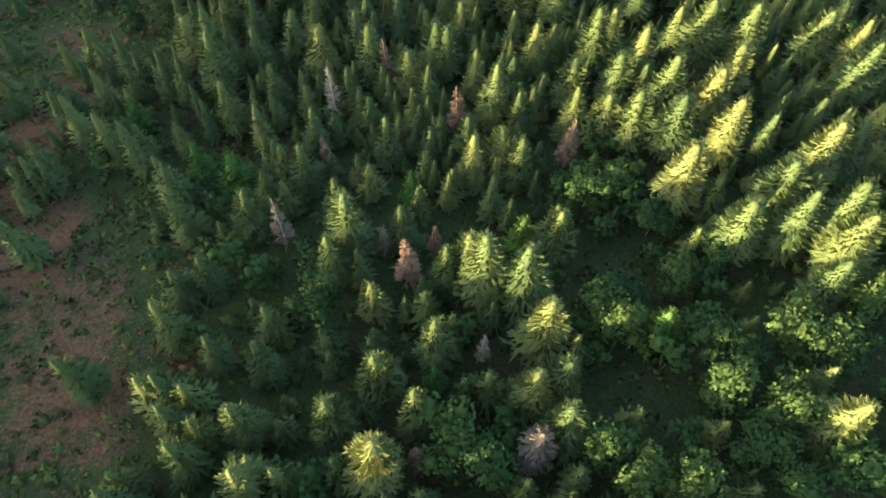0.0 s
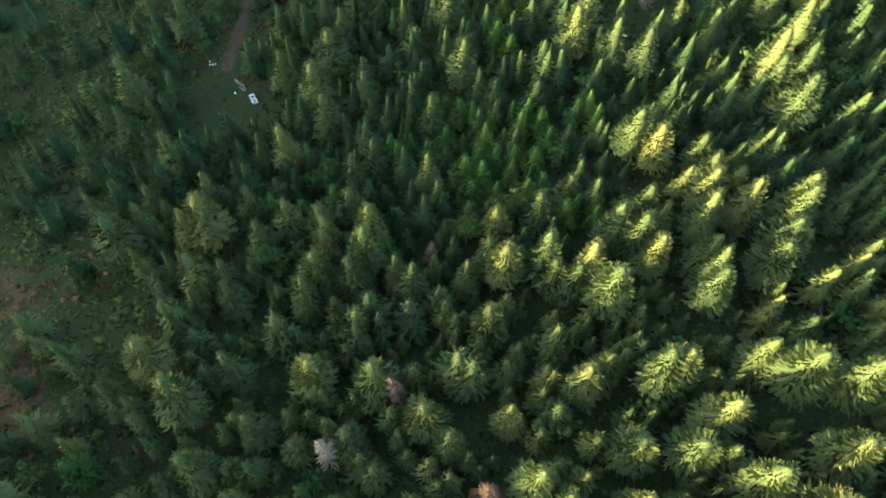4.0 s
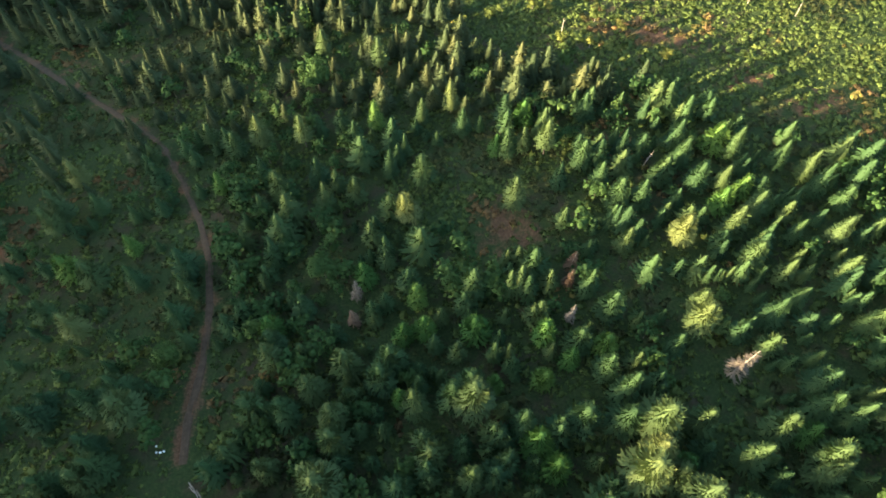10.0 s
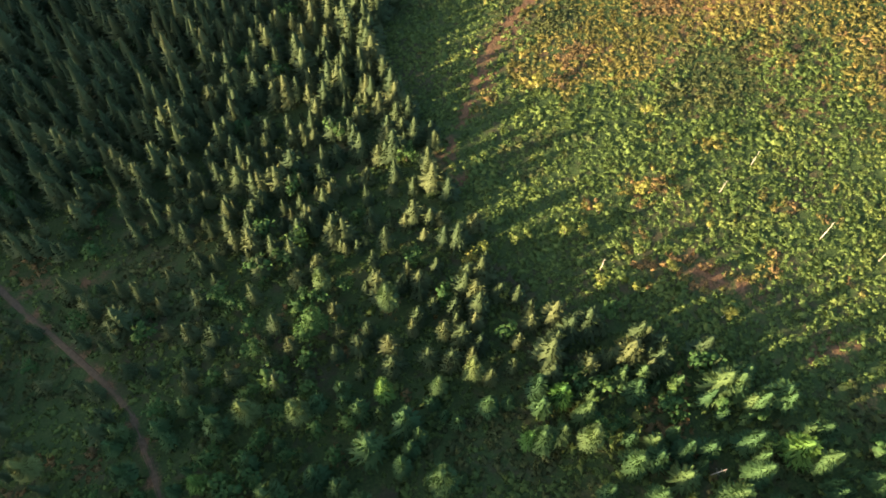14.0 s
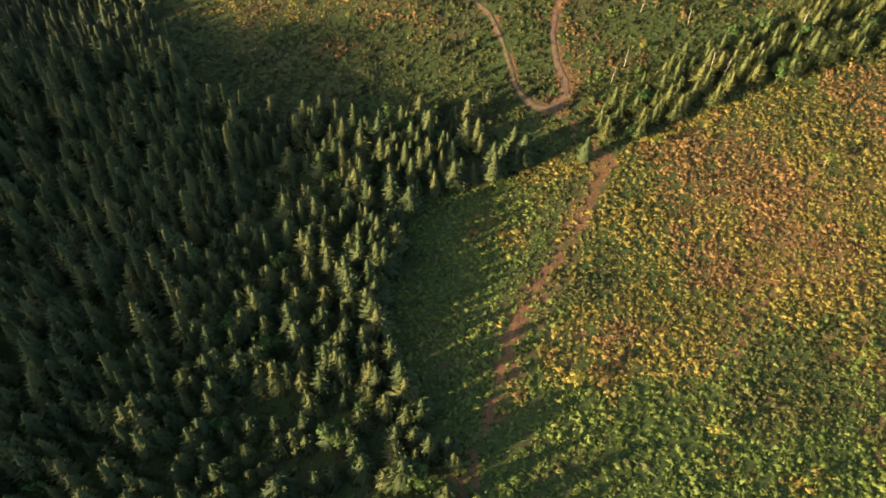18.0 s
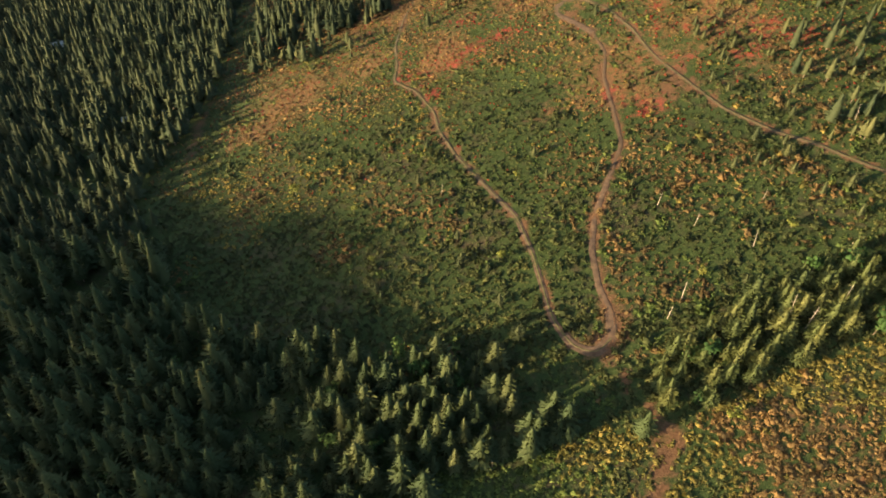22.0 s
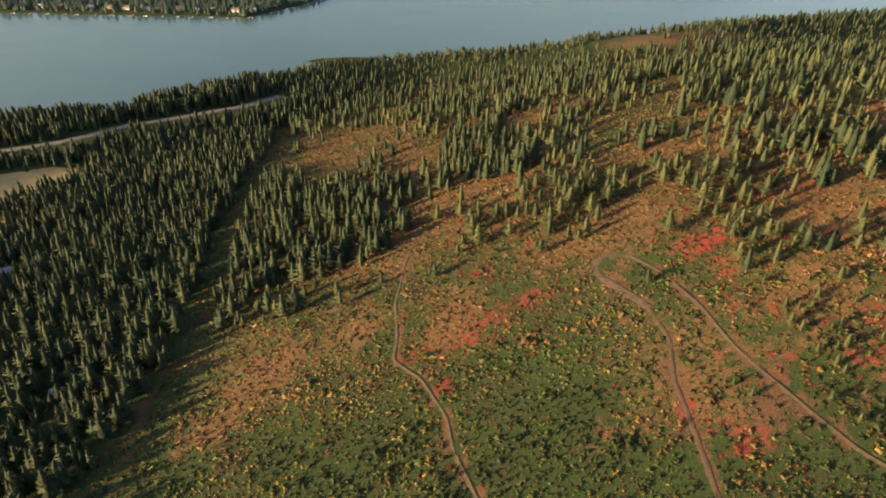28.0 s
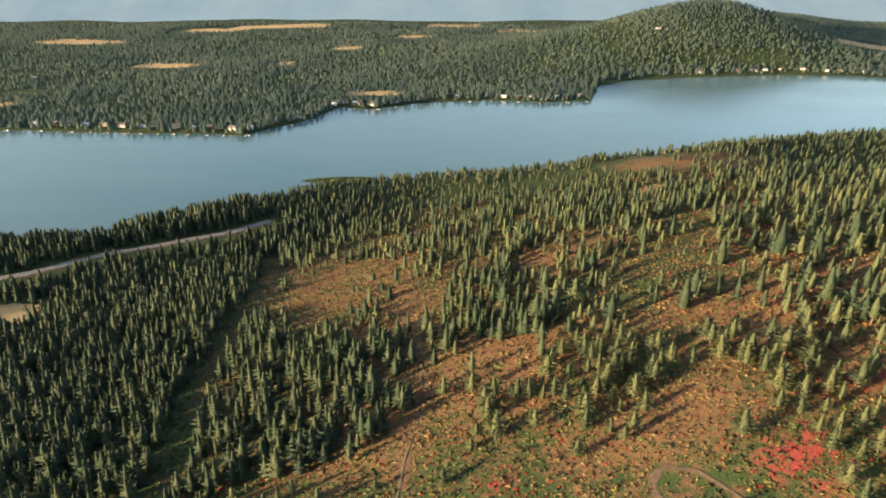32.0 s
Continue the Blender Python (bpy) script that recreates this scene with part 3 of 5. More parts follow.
def conifer_crown(levels, per, side, radius=0.19, low=0.12, blunt=0.75, rise=0.25, wide=0.27, tiers=6, sides=8, filled=0.62, tip_up=0.3, full=0.6):
    """Close whorls of short narrow boughs round a ragged core; side: twigs on each bough beside the main one."""
    base, way, width = [], [], []
    sway = rng.uniform(0.86, 1.14, 7)
    for k in range(levels):
        t = (k + 0.5) / levels
        z = low + (1 - low) * t
        reach = radius * (1 - t) ** blunt * (0.9 + 0.2 * rng.random()) + 0.008
        turn = k * 2.4 + rng.random()
        count = max(4, int(per * (0.3 + 0.8 * (1 - t) ** 0.8)))
        for i in range(count):
            a = turn + i * 6.283 / count + rng.normal(0, 0.8 / count)
            r = reach * (0.84 + 0.26 * rng.random()) * sway[int(a / 0.9) % 7]
            climb = rise * (0.3 + 0.8 * t) + 0.9 * t ** 3 + rng.normal(0, 0.08)
            out = np.array([math.cos(a), math.sin(a), climb])
            start = np.array([0, 0, z + rng.normal(0, 0.3 / levels)]) + out * r * 0.5
            base.append(start), way.append(np.array([out[0], out[1], climb + tip_up * rng.random() - 0.05]) * r * 0.54), width.append(r * wide)
            for j in range(side):
                b = a + (1 if j % 2 else -1) * rng.uniform(0.3, 0.8)
                tip = np.array([math.cos(b), math.sin(b), climb + tip_up * rng.random()])
                base.append(start + out * r * rng.uniform(0.05, 0.4)), way.append(tip * r * rng.uniform(0.2, 0.32)), width.append(r * wide * 0.6)
    base.append(np.array([0, 0, 0.94])), way.append(np.array([0.003, 0.003, 0.07])), width.append(0.010)
    base, way = np.array(base), np.array(way)
    tip = base + way * 0.7
    out = unit(np.column_stack([tip[:, :2], 0.42 * np.hypot(tip[:, 0], tip[:, 1]) + 0.35 * radius * np.clip((tip[:, 2] - 0.8) * 5, 0, 1)]))
    rings = [(low + (1 - low) * t, (radius * (1 - t) ** blunt + 0.004) * filled) for t in np.linspace(0, 0.93, tiers + 1)]
    return joined(spikes(base, way, np.array(width), out, full, 0.5), shell(sides, rings, 0.12))


def leaf_crown(count, lumps=7, low=0.22, radius=0.34, leaf=0.075):
    """A lumpy crown of leaf sprays."""
    centres = np.column_stack([rng.normal(0, radius * 0.45, lumps), rng.normal(0, radius * 0.45, lumps), low + 0.12 + (0.8 - low) * rng.random(lumps)])
    size = radius * (0.38 + 0.3 * rng.random(lumps))
    pick = rng.integers(0, lumps, count)
    d = rng.normal(size=(count, 3))
    d[:, 2] = np.abs(d[:, 2]) * 0.9 - 0.25
    d /= np.linalg.norm(d, axis=1, keepdims=True)
    base = centres[pick] + d * size[pick][:, None] * (0.75 + 0.3 * rng.random((count, 1)))
    way = (d + rng.normal(0, 0.6, (count, 3)))
    way = way / np.linalg.norm(way, axis=1, keepdims=True) * leaf * (0.7 + 0.7 * rng.random((count, 1)))
    middle = np.array([0, 0, low + 0.25])
    body = [cone(6, size[k] * 0.55, centres[k, 2] - size[k] * 0.4, centres[k, 2] + size[k] * 0.55, 0.3) for k in range(lumps)]
    body = [(v + [centres[k, 0], centres[k, 1], 0], f, n) for k, (v, f, n) in enumerate(body)]
    return joined(sprays(base - way * 0.3, way, leaf * (0.35 + 0.25 * rng.random(count)), unit(0.6 * d + 0.4 * unit(base - middle))), *body)


def bare_crown(levels, per, radius=0.14, low=0.15, width=0.06):
    """Bare drooping boughs of a dead conifer."""
    base, way, w = [], [], []
    for k in range(levels):
        t = (k + 0.5) / levels
        for i in range(per):
            a = rng.random() * 6.283
            r = radius * (1 - t) ** 0.7 * (0.5 + 0.7 * rng.random()) + 0.01
            out = np.array([math.cos(a), math.sin(a), 0.15 + 0.5 * t - 0.3 * rng.random()])
            base.append(np.array([0, 0, low + (1 - low) * t])), way.append(out * r), w.append(r * width)
            base.append(np.array([0, 0, low + (1 - low) * t]) + out * r * 0.5), way.append(np.array([math.cos(a + 0.7), math.sin(a + 0.7), 0.1]) * r * 0.45), w.append(r * width * 0.8)
    way = np.array(way)
    return sprays(np.array(base), way, np.array(w), unit(way + [0, 0, 0.01]), full=0.5)


def shrub_shape(twigs, leaf):
    """A low ragged bush: leafy twigs all over an uneven, leaning dome with a small core."""
    lean, stretch = rng.normal(0, 0.16, 2), rng.uniform(0.75, 1.35)
    core = shell(4, [(0.0, 0.26)], 0.1, 0.3)
    core[0][-1] = (rng.normal(0, 0.05), rng.normal(0, 0.05), 0.36)
    k = np.arange(twigs) + 0.5
    tall = 1 - k / twigs * 0.92
    a = k * 2.4 + rng.normal(0, 0.5, twigs)
    flat = np.sqrt(1 - tall * tall)
    d = np.column_stack([np.cos(a) * flat, np.sin(a) * flat, tall])
    base = d * np.array([0.36, 0.36, 0.46]) * rng.uniform(0.5, 1.15, (twigs, 1))
    way = unit(d + [0, 0, 0.3] + rng.normal(0, 0.45, (twigs, 3))) * leaf * rng.uniform(0.5, 1.35, (twigs, 1))
    v, f, n = joined(core, spikes(base - way * 0.45, way, leaf * rng.uniform(0.28, 0.52, twigs), unit(d + rng.normal(0, 0.2, d.shape)), 0.78))
    v = v * [stretch, 1 / stretch, 1]
    v[:, :2] += lean * v[:, 2:3]
    return v, f, n


def woods(name, shapes, x, y, height, spread, mats, label, category, sink=0.1, tone=None):
    """Many plants in one mesh. shapes: (corners, faces, material slot of each face, facing)."""
    pick = rng.integers(0, len(shapes), len(x))
    turn = rng.random(len(x)) * 6.283
    z = ground_height(x, y) - sink
    tone = rng.random(len(x)) if tone is None else tone
    vs, fs, ss, ts, ns, at = [], [], [], [], [], 0
    for k, (v, f, slot, n_of) in enumerate(shapes):
        m = pick == k
        n = int(m.sum())
        if not n:
            continue
        c, s = np.cos(turn[m])[:, None], np.sin(turn[m])[:, None]
        h, w = height[m][:, None], (height * spread)[m][:, None]
        px = (v[:, 0] * c - v[:, 1] * s) * w + x[m][:, None]
        py = (v[:, 0] * s + v[:, 1] * c) * w + y[m][:, None]
        pz = v[:, 2] * h + z[m][:, None]
        vs.append(np.stack([px, py, pz], -1).reshape(-1, 3))
        fs.append((f[None] + at + (np.arange(n) * len(v))[:, None, None]).reshape(-1, 3))
        ns.append(np.stack([n_of[:, 0] * c - n_of[:, 1] * s, n_of[:, 0] * s + n_of[:, 1] * c, np.broadcast_to(n_of[:, 2], (n, len(v)))], -1).reshape(-1, 3))
        ss.append(np.tile(slot, n)), ts.append(np.repeat(tone[m], len(v)))
        at += n * len(v)
    me = solid(name, np.concatenate(vs), np.concatenate(fs), mats, np.concatenate(ts), np.concatenate(ss), normals=np.concatenate(ns))
    return tagged(new(name, me), label, category, kind="stuff")


def with_stem(crown, height=0.5, r=0.012):
    """A crown and its trunk as one shape; the trunk takes the second material."""
    t = cone(3, r * 1.4, 0.0, height * 1.6)
    v, f, n = joined(crown, t)
    return v, f, np.concatenate([np.zeros(len(crown[1]), int), np.ones(len(t[1]), int)]), n


def crown_only(crown):
    return crown[0], crown[1], np.zeros(len(crown[1]), int), crown[2]


def scatter(x0, x1, y0, y1, cell, jitter=0.7):
    nx, ny = int((x1 - x0) / cell), int((y1 - y0) / cell)
    gx, gy = np.meshgrid(np.arange(nx), np.arange(ny))
    gx = gx + 0.5 * (gy % 2)
    x = x0 + (gx.reshape(-1) + 0.5 + rng.uniform(-jitter, jitter, nx * ny)) * cell
    y = y0 + (gy.reshape(-1) + 0.5 + rng.uniform(-jitter, jitter, nx * ny)) * cell
    return x, y


def in_view(x, y, margin=20.0):
    """The stretch of land along the flight line that matters."""
    return np.abs(x + 5) < np.interp(y, [0, 170, 455, 740, 1050, 1300, 1760], [105, 125, 170, 290, 460, 545, 820]) + margin

# ---- single trees, stand by stand: x, y of the foot ----
LEAFY_STAND_A = [(33.2, 17.7), (48.2, 18.3), (26.3, 18.5), (55.3, 20.4), (6.3, 20.9), (23.5, 23.3), (44.4, 23.6), (2.4, 24.9), (49.6, 29.3), (41.9, 32.9), (46.2, 37.3), (62.1, 38.2), (55.4, 40.1), (40.8, 40.8), (28.6, 43.8), (25.2, 46.2), (67.3, 47.1), (-20.1, 48.7), (29, 50.6), (39.9, 53.6), (47.1, 57), (38.7, 66.6), (28.4, 72.8), (24, 74.5), (-83.1, 144.9), (-42.1, 146.4), (0.8, 154.7), (11.3, 159.7), (-32.6, 171.9), (23.5, 178.4), (-76.7, 248.4), (-40.1, 270.7), (-41.2, 285), (-48, 342)]
TALL_STAND_A = [(-9.8, 20.5), (13.7, 50.5), (7.4, 52.4), (66, 55.4), (50.8, 59.3), (66.6, 60), (59.6, 60), (-16.6, 63.5), (59.7, 69.1), (42.6, 71.2), (68.1, 74.8), (75.4, 77.6), (54.9, 84.8), (45.2, 86.3), (38.1, 89.4), (53.7, 93), (10.7, 98.4), (46, 98.7), (84.6, 98.8), (60.6, 103.1), (37.1, 103.6), (88.2, 109), (42.7, 109.3), (-51.4, 112), (81.1, 113.2), (66.5, 115.6), (20.7, 116.2), (-16.5, 116.6), (58.1, 116.6), (34.7, 117.4), (-28.5, 118.3), (-43.1, 118.9), (37.9, 119.1), (-59.9, 121.2), (48.1, 134.8), (28.4, 135.1), (48.9, 138.4), (24.7, 139.6), (60.4, 141), (7.8, 142.3)]
TALL_STAND_B = [(38.1, 143.1), (48.6, 143.4), (16.4, 144.1), (62.9, 145.6), (-20.9, 147.3), (35.7, 148.1), (30.3, 149.2), (50, 151.9), (-76.1, 152), (69, 153.4), (-56.5, 155.5), (58.1, 155.8), (70, 157.2), (52.9, 160.5), (44.3, 174.2), (39.2, 177.3), (-70.4, 177.8), (-43, 180.5), (79.8, 186.5), (76.2, 193.3), (-38.8, 201.7), (79.9, 203.7), (-89.9, 206.7), (-0.2, 207.4), (47.6, 207.8), (-48.5, 209.9), (40.1, 212.3), (90.5, 216.1), (-35.2, 217.3), (31.4, 217.3), (33.3, 220.7), (84.4, 226.4), (35.2, 228.2), (96.9, 230.5), (-3.6, 233.5), (-81.4, 233.9), (98.3, 240.2), (-50.2, 246.3), (99.2, 247.3), (48.6, 250.4)]
TALL_STAND_C = [(95.3, 252), (49.2, 254.7), (-101.9, 256.5), (86.2, 272.1), (49.9, 273.9), (-18.1, 286.8), (-117.2, 288.8), (9.9, 290), (-116.9, 294.5), (-115.5, 306.5), (20, 307.9), (-50, 317.9), (-63, 319.3), (-6, 327), (-28.4, 349), (-47.2, 357)]
GROWN_STAND_A = [(55, 25.7), (17.7, 26.2), (-28.6, 26.9), (-16.1, 27.4), (-3.7, 28.6), (13.4, 30.9), (17.2, 33.1), (-55.2, 34.3), (-9.4, 34.3), (-28, 36.6), (-1.3, 40.4), (16.3, 42.5), (-44.2, 43.6), (61.4, 48.5), (-40.2, 54.2), (1, 55.1), (4.6, 56.1), (-19.3, 57.6), (19.7, 60.3), (-7.1, 64), (-48.1, 67.4), (-36.4, 68.1), (49.2, 70), (66, 70.1), (-19.9, 71.2), (-27.4, 80.7), (14.8, 80.9), (5.9, 81.4), (10.7, 82.9), (62.3, 84.3), (-11.2, 88.6), (5, 88.9), (-26.7, 91.7), (32.6, 91.7), (27.5, 94.7), (15.9, 95.3), (-47, 100.6), (42.5, 103.3), (27.6, 104), (-3.5, 105.5)]
GROWN_STAND_B = [(-20.9, 105.8), (-38.2, 108.2), (7.4, 109.9), (-7.8, 110.2), (-59.9, 111.2), (-64.9, 113.3), (25.2, 118.8), (53.3, 120.9), (4.1, 129.1), (-32.4, 136.4), (-47.9, 136.6), (21.6, 138.6), (-11.1, 140.1), (18.1, 141), (0.5, 141), (-22.8, 141.2), (-31.2, 142.2), (-50.3, 142.5), (-57.1, 142.6), (-65.1, 142.7), (-14.6, 143.1), (5.2, 145.9), (67.8, 146), (-29.7, 149.5), (-44.2, 152.4), (-29.6, 152.8), (-20.3, 153.9), (32.5, 154.1), (6.7, 154.4), (42.1, 154.5), (-61.6, 154.7), (-31.6, 156.2), (-72.2, 156.7), (16.2, 156.8), (-39.3, 157.5), (39.3, 157.9), (-25, 159.7), (28.8, 161.8), (58.4, 161.8), (-85.5, 161.9)]
GROWN_STAND_C = [(-49.1, 162.7), (23.5, 164.4), (48.6, 164.7), (69.8, 165.1), (-73.3, 165.3), (-80.8, 166.3), (55.3, 166.7), (74, 168.1), (26.9, 168.3), (-49.9, 168.6), (-7.8, 169.2), (-71.4, 170), (62.4, 170.5), (69.5, 171.5), (-25.6, 172.3), (-13.6, 173.2), (54.3, 173.9), (-85.6, 174.5), (68.7, 174.9), (-21.2, 175.6), (-67.2, 178.2), (-93.4, 179), (-55.4, 179.4), (-49.5, 180.6), (44.8, 181.5), (-23.4, 182.2), (-60.5, 182.7), (-79.8, 184.7), (64.2, 188.5), (-7.9, 190.2), (-59.8, 191), (-87.2, 191.3), (-19.1, 191.5), (70.9, 191.9), (-34.4, 192.2), (-41.1, 194.4), (18.9, 195.9), (-81.8, 196.3), (67.5, 197.1), (9.1, 197.9)]
GROWN_STAND_D = [(-78.5, 198.2), (-95.5, 199.2), (-12.5, 199.7), (4.9, 201.6), (88.1, 202.8), (66.2, 202.9), (-79.3, 206.6), (59, 209.1), (92.6, 210.7), (-98.9, 212.9), (66.4, 216.3), (36.8, 216.7), (-3.9, 217.6), (-97.2, 218.6), (68.8, 218.7), (53, 220), (-89, 220.3), (-48.8, 220.9), (-86.1, 222.5), (60.7, 225.6), (-89.1, 226.7), (-33.7, 226.8), (75, 227.3), (45.2, 227.8), (28.9, 228.4), (7.7, 228.6), (20, 228.7), (70.4, 229.8), (-34.3, 231.3), (-117, 231.9), (-45.6, 233.1), (-53, 233.4), (-49.4, 233.5), (-16.1, 233.7), (-104.7, 234.4), (70.8, 234.8), (-7.4, 234.9), (30.4, 235.1), (-91.4, 237.3), (-3.7, 237.8)]
GROWN_STAND_E = [(-40.2, 238.7), (-23.8, 240), (-85.1, 240.1), (26.9, 240.6), (-21.8, 244.3), (43.2, 245.6), (21.4, 247.4), (86.7, 248.3), (-50.9, 250.6), (65.7, 251.7), (72.4, 255.6), (30, 256), (-44.1, 259.8), (-112.3, 261.9), (25.8, 262), (71.3, 262.6), (65.2, 267.3), (-89.4, 270.5), (-101.3, 271.8), (76.7, 273.3), (36.5, 274.2), (62.4, 276.1), (68.6, 281), (90.3, 281.6), (86.3, 287), (42.9, 287.5), (37.1, 288.3), (63, 290), (56.8, 290.9), (84.9, 292.5), (-41.2, 293.2), (48.9, 294.8), (33.3, 295), (-33.2, 295.6), (22.9, 296.2), (79.4, 296.6), (-54.4, 298.6), (54.5, 299.4), (-14, 300.7), (68.4, 301.2)]
GROWN_STAND_F = [(-44.4, 302.7), (29.4, 303), (-23.8, 304.4), (-91.2, 304.6), (40.4, 305.3), (54.6, 306.2), (9.5, 309.4), (20.1, 314.7), (-70, 315.5), (-3, 318.3), (32.4, 320), (9.7, 322.1), (-14.8, 324), (-80.3, 326.7), (-105.4, 327.1), (4, 328.5), (-69, 329.4), (-6.4, 331.2), (-41.6, 334.6), (-53.8, 337.3), (-77.2, 337.3), (-13.1, 339), (-21.5, 340.6), (-33.6, 341.6), (-83.7, 343.4), (-58.9, 344.1), (-15.7, 347), (-131, 347.3), (-66.5, 354.2), (-24.5, 355), (-147.4, 356.1), (-100.9, 357.3), (-23.3, 359.2), (-108.3, 360.1), (-123.7, 360.4), (-93.7, 362.6), (-49.3, 363), (-33.1, 364.3), (-84, 365.7), (-80, 367)]
GROWN_STAND_G = [(-30, 370.4), (-92.2, 378.6), (-35.8, 387.2), (-57, 387.9), (-41.4, 393), (-27.4, 395.9), (-109.9, 398.3), (-51.5, 405.3), (-97.3, 406.2), (-71.6, 414.7), (-118.1, 419), (-64.9, 422.5), (-57, 423.3), (-45.6, 429)]
YOUNG_ONES_STAND_A = [(-1.2, 35.1), (34.6, 42.4), (14, 63.2), (-6.3, 76.6), (-42.4, 81.5), (-51.1, 86.4), (-68.5, 101.5), (-16.3, 149.3), (29.1, 157.9), (22.7, 158.1), (25.2, 160.5), (-36.8, 162), (-43.2, 162.2), (14.8, 165.8), (-30.4, 165.8), (7.5, 166), (1.8, 166.2), (18.4, 167), (4.4, 171.3), (0.4, 172.9), (11.5, 173.2), (17.1, 176.6), (8.2, 176.9), (4.1, 177), (-15.8, 177.5), (12.5, 178.1), (-8.5, 180.2), (-17.8, 182), (-12.3, 183.5), (21.5, 183.6), (5.7, 184.4), (-4.2, 184.6), (39.8, 185.8), (14.6, 188.6), (19.7, 189.8), (34.1, 190.8), (16.9, 193.3), (28.9, 193.4), (3, 194), (8.7, 194.3)]
YOUNG_ONES_STAND_B = [(32.9, 194.8), (-0.2, 194.9), (13.2, 194.9), (39.1, 219.1), (13.7, 219.4), (66.1, 224.4), (10.4, 224.6), (-19.7, 235.6), (2, 238.6), (12.9, 239.2), (19.5, 243.6), (27.7, 246.7), (14.1, 250.2), (-19.3, 252), (-1.7, 252), (-14.1, 253.4), (-51.6, 254.9), (-16.1, 261.7), (-29.2, 268.8), (-110.2, 275.9), (-94.5, 282.3), (62, 284), (67.4, 287.6), (-73.4, 302.3), (65.1, 303.8), (6.2, 309.4), (14.8, 320.1), (-28.9, 323)]
DEAD_STAND_A = [(-5.8, 55.7), (-29.9, 65.5), (25.4, 86.2), (3.3, 96.6), (-24.3, 104.1), (-13, 115.2), (55.1, 239.3)]
DEAD_SMALL_STAND_A = [(-3.3, 21.8), (6.5, 40), (-1.4, 62), (-10.9, 63.7), (-24.4, 88.1), (-7.3, 149.1), (20.8, 254.6), (-31.5, 256.4), (-31.4, 263.9), (21.5, 264.6), (22.8, 269.1)]
DEAD_PALE_STAND_A = [(13, 23.1)]

# ---- where what grows ----
FIELD_EDGE = [(300, 215), (160, 285), (112, 297), (92, 304), (62, 319), (50, 329), (37, 337), (22, 346), (4, 358), (-3, 376), (-8, 391), (-15, 416), (-29, 434), (-36, 459), (-30, 498), (-24, 512), (2, 516), (27, 523), (37, 517), (87, 537), (142, 552), (300, 590)]
SLOPE_EDGE = [(300, 640), (158, 593), (119, 579), (84, 565), (50, 546), (29, 545), (-13, 551), (-59, 565), (-111, 580), (-136, 605), (-150, 640), (-168, 690), (-160, 730), (-153, 790), (-158, 860), (-176, 931), (-178, 1040), (-172, 1120), (-150, 1230), (-90, 1400)]
NEAR_WOOD = [(-700, -200), (500, -200)] + FIELD_EDGE + SLOPE_EDGE + [(-120, 1480), (-700, 1480)]
MID_WOOD = [(-148, 800), (-156, 860), (-162, 1014), (-136, 984), (-95, 950), (-55, 931), (-42, 860), (-60, 835), (-112, 826)]
RIDGE_WOOD = [(-28, 1000), (14, 1010), (40, 950), (22, 893), (-12, 900)]
OPEN = [(-70, 214, 13, 18, 10), (-60, 203, 8, 11, 0), (8, 290, 20, 18, 20), (-8, 300, 14, 24, -10), (-110, 366, 36, 9, -5), (-62, 40, 16, 40, 8), (-104, 142, 14, 22, 20), (-415, 1075, 60, 40, 40), (-203, 766, 12, 6, 0), (20, 240, 9, 12, 0), (30, 534, 12, 14, 0), (48, 232, 12, 8, 0), (-50, 150, 6, 16, 0), (-170, 612, 12, 10, 0), (30, 52, 12, 8, 0), (-12, 66, 14, 5, 0), (-320, 905, 14, 12, 0), (-215, 690, 16, 10, 0), (-290, 1195, 30, 12, 30)]
GLADES = [(18, 541, 20, 12, 0), (185, 1235, 42, 18, 25), (220, 1390, 60, 34, 10), (330, 1330, 60, 20, 10), (98, 875, 26, 12, 0), (-90, 1180, 34, 30, 20), (-110, 1090, 36, 40, 10), (-100, 1010, 26, 24, 0), (150, 1040, 40, 16, 20), (230, 1120, 40, 18, 20), (-40, 985, 22, 24, 0), (340, 1210, 40, 20, 10)]
DENSE = [(70, 150, 60, 70, 0), (5, 205, 40, 30, 0), (20, 110, 50, 30, 0), (-20, 150, 40, 35, 0), (-60, 480, 60, 70, 0), (-30, 400, 20, 50, 0), (40, 330, 30, 12, -35), (90, 280, 40, 24, 0)]
LAWN = [(-66, 206, 13, 16, 10), (-72, 226, 6, 14, 0)]
TRACKS = (FOREST_TRACK, LOOP_TRACK, RIDGE_TRACK, FIELD_TRACK)


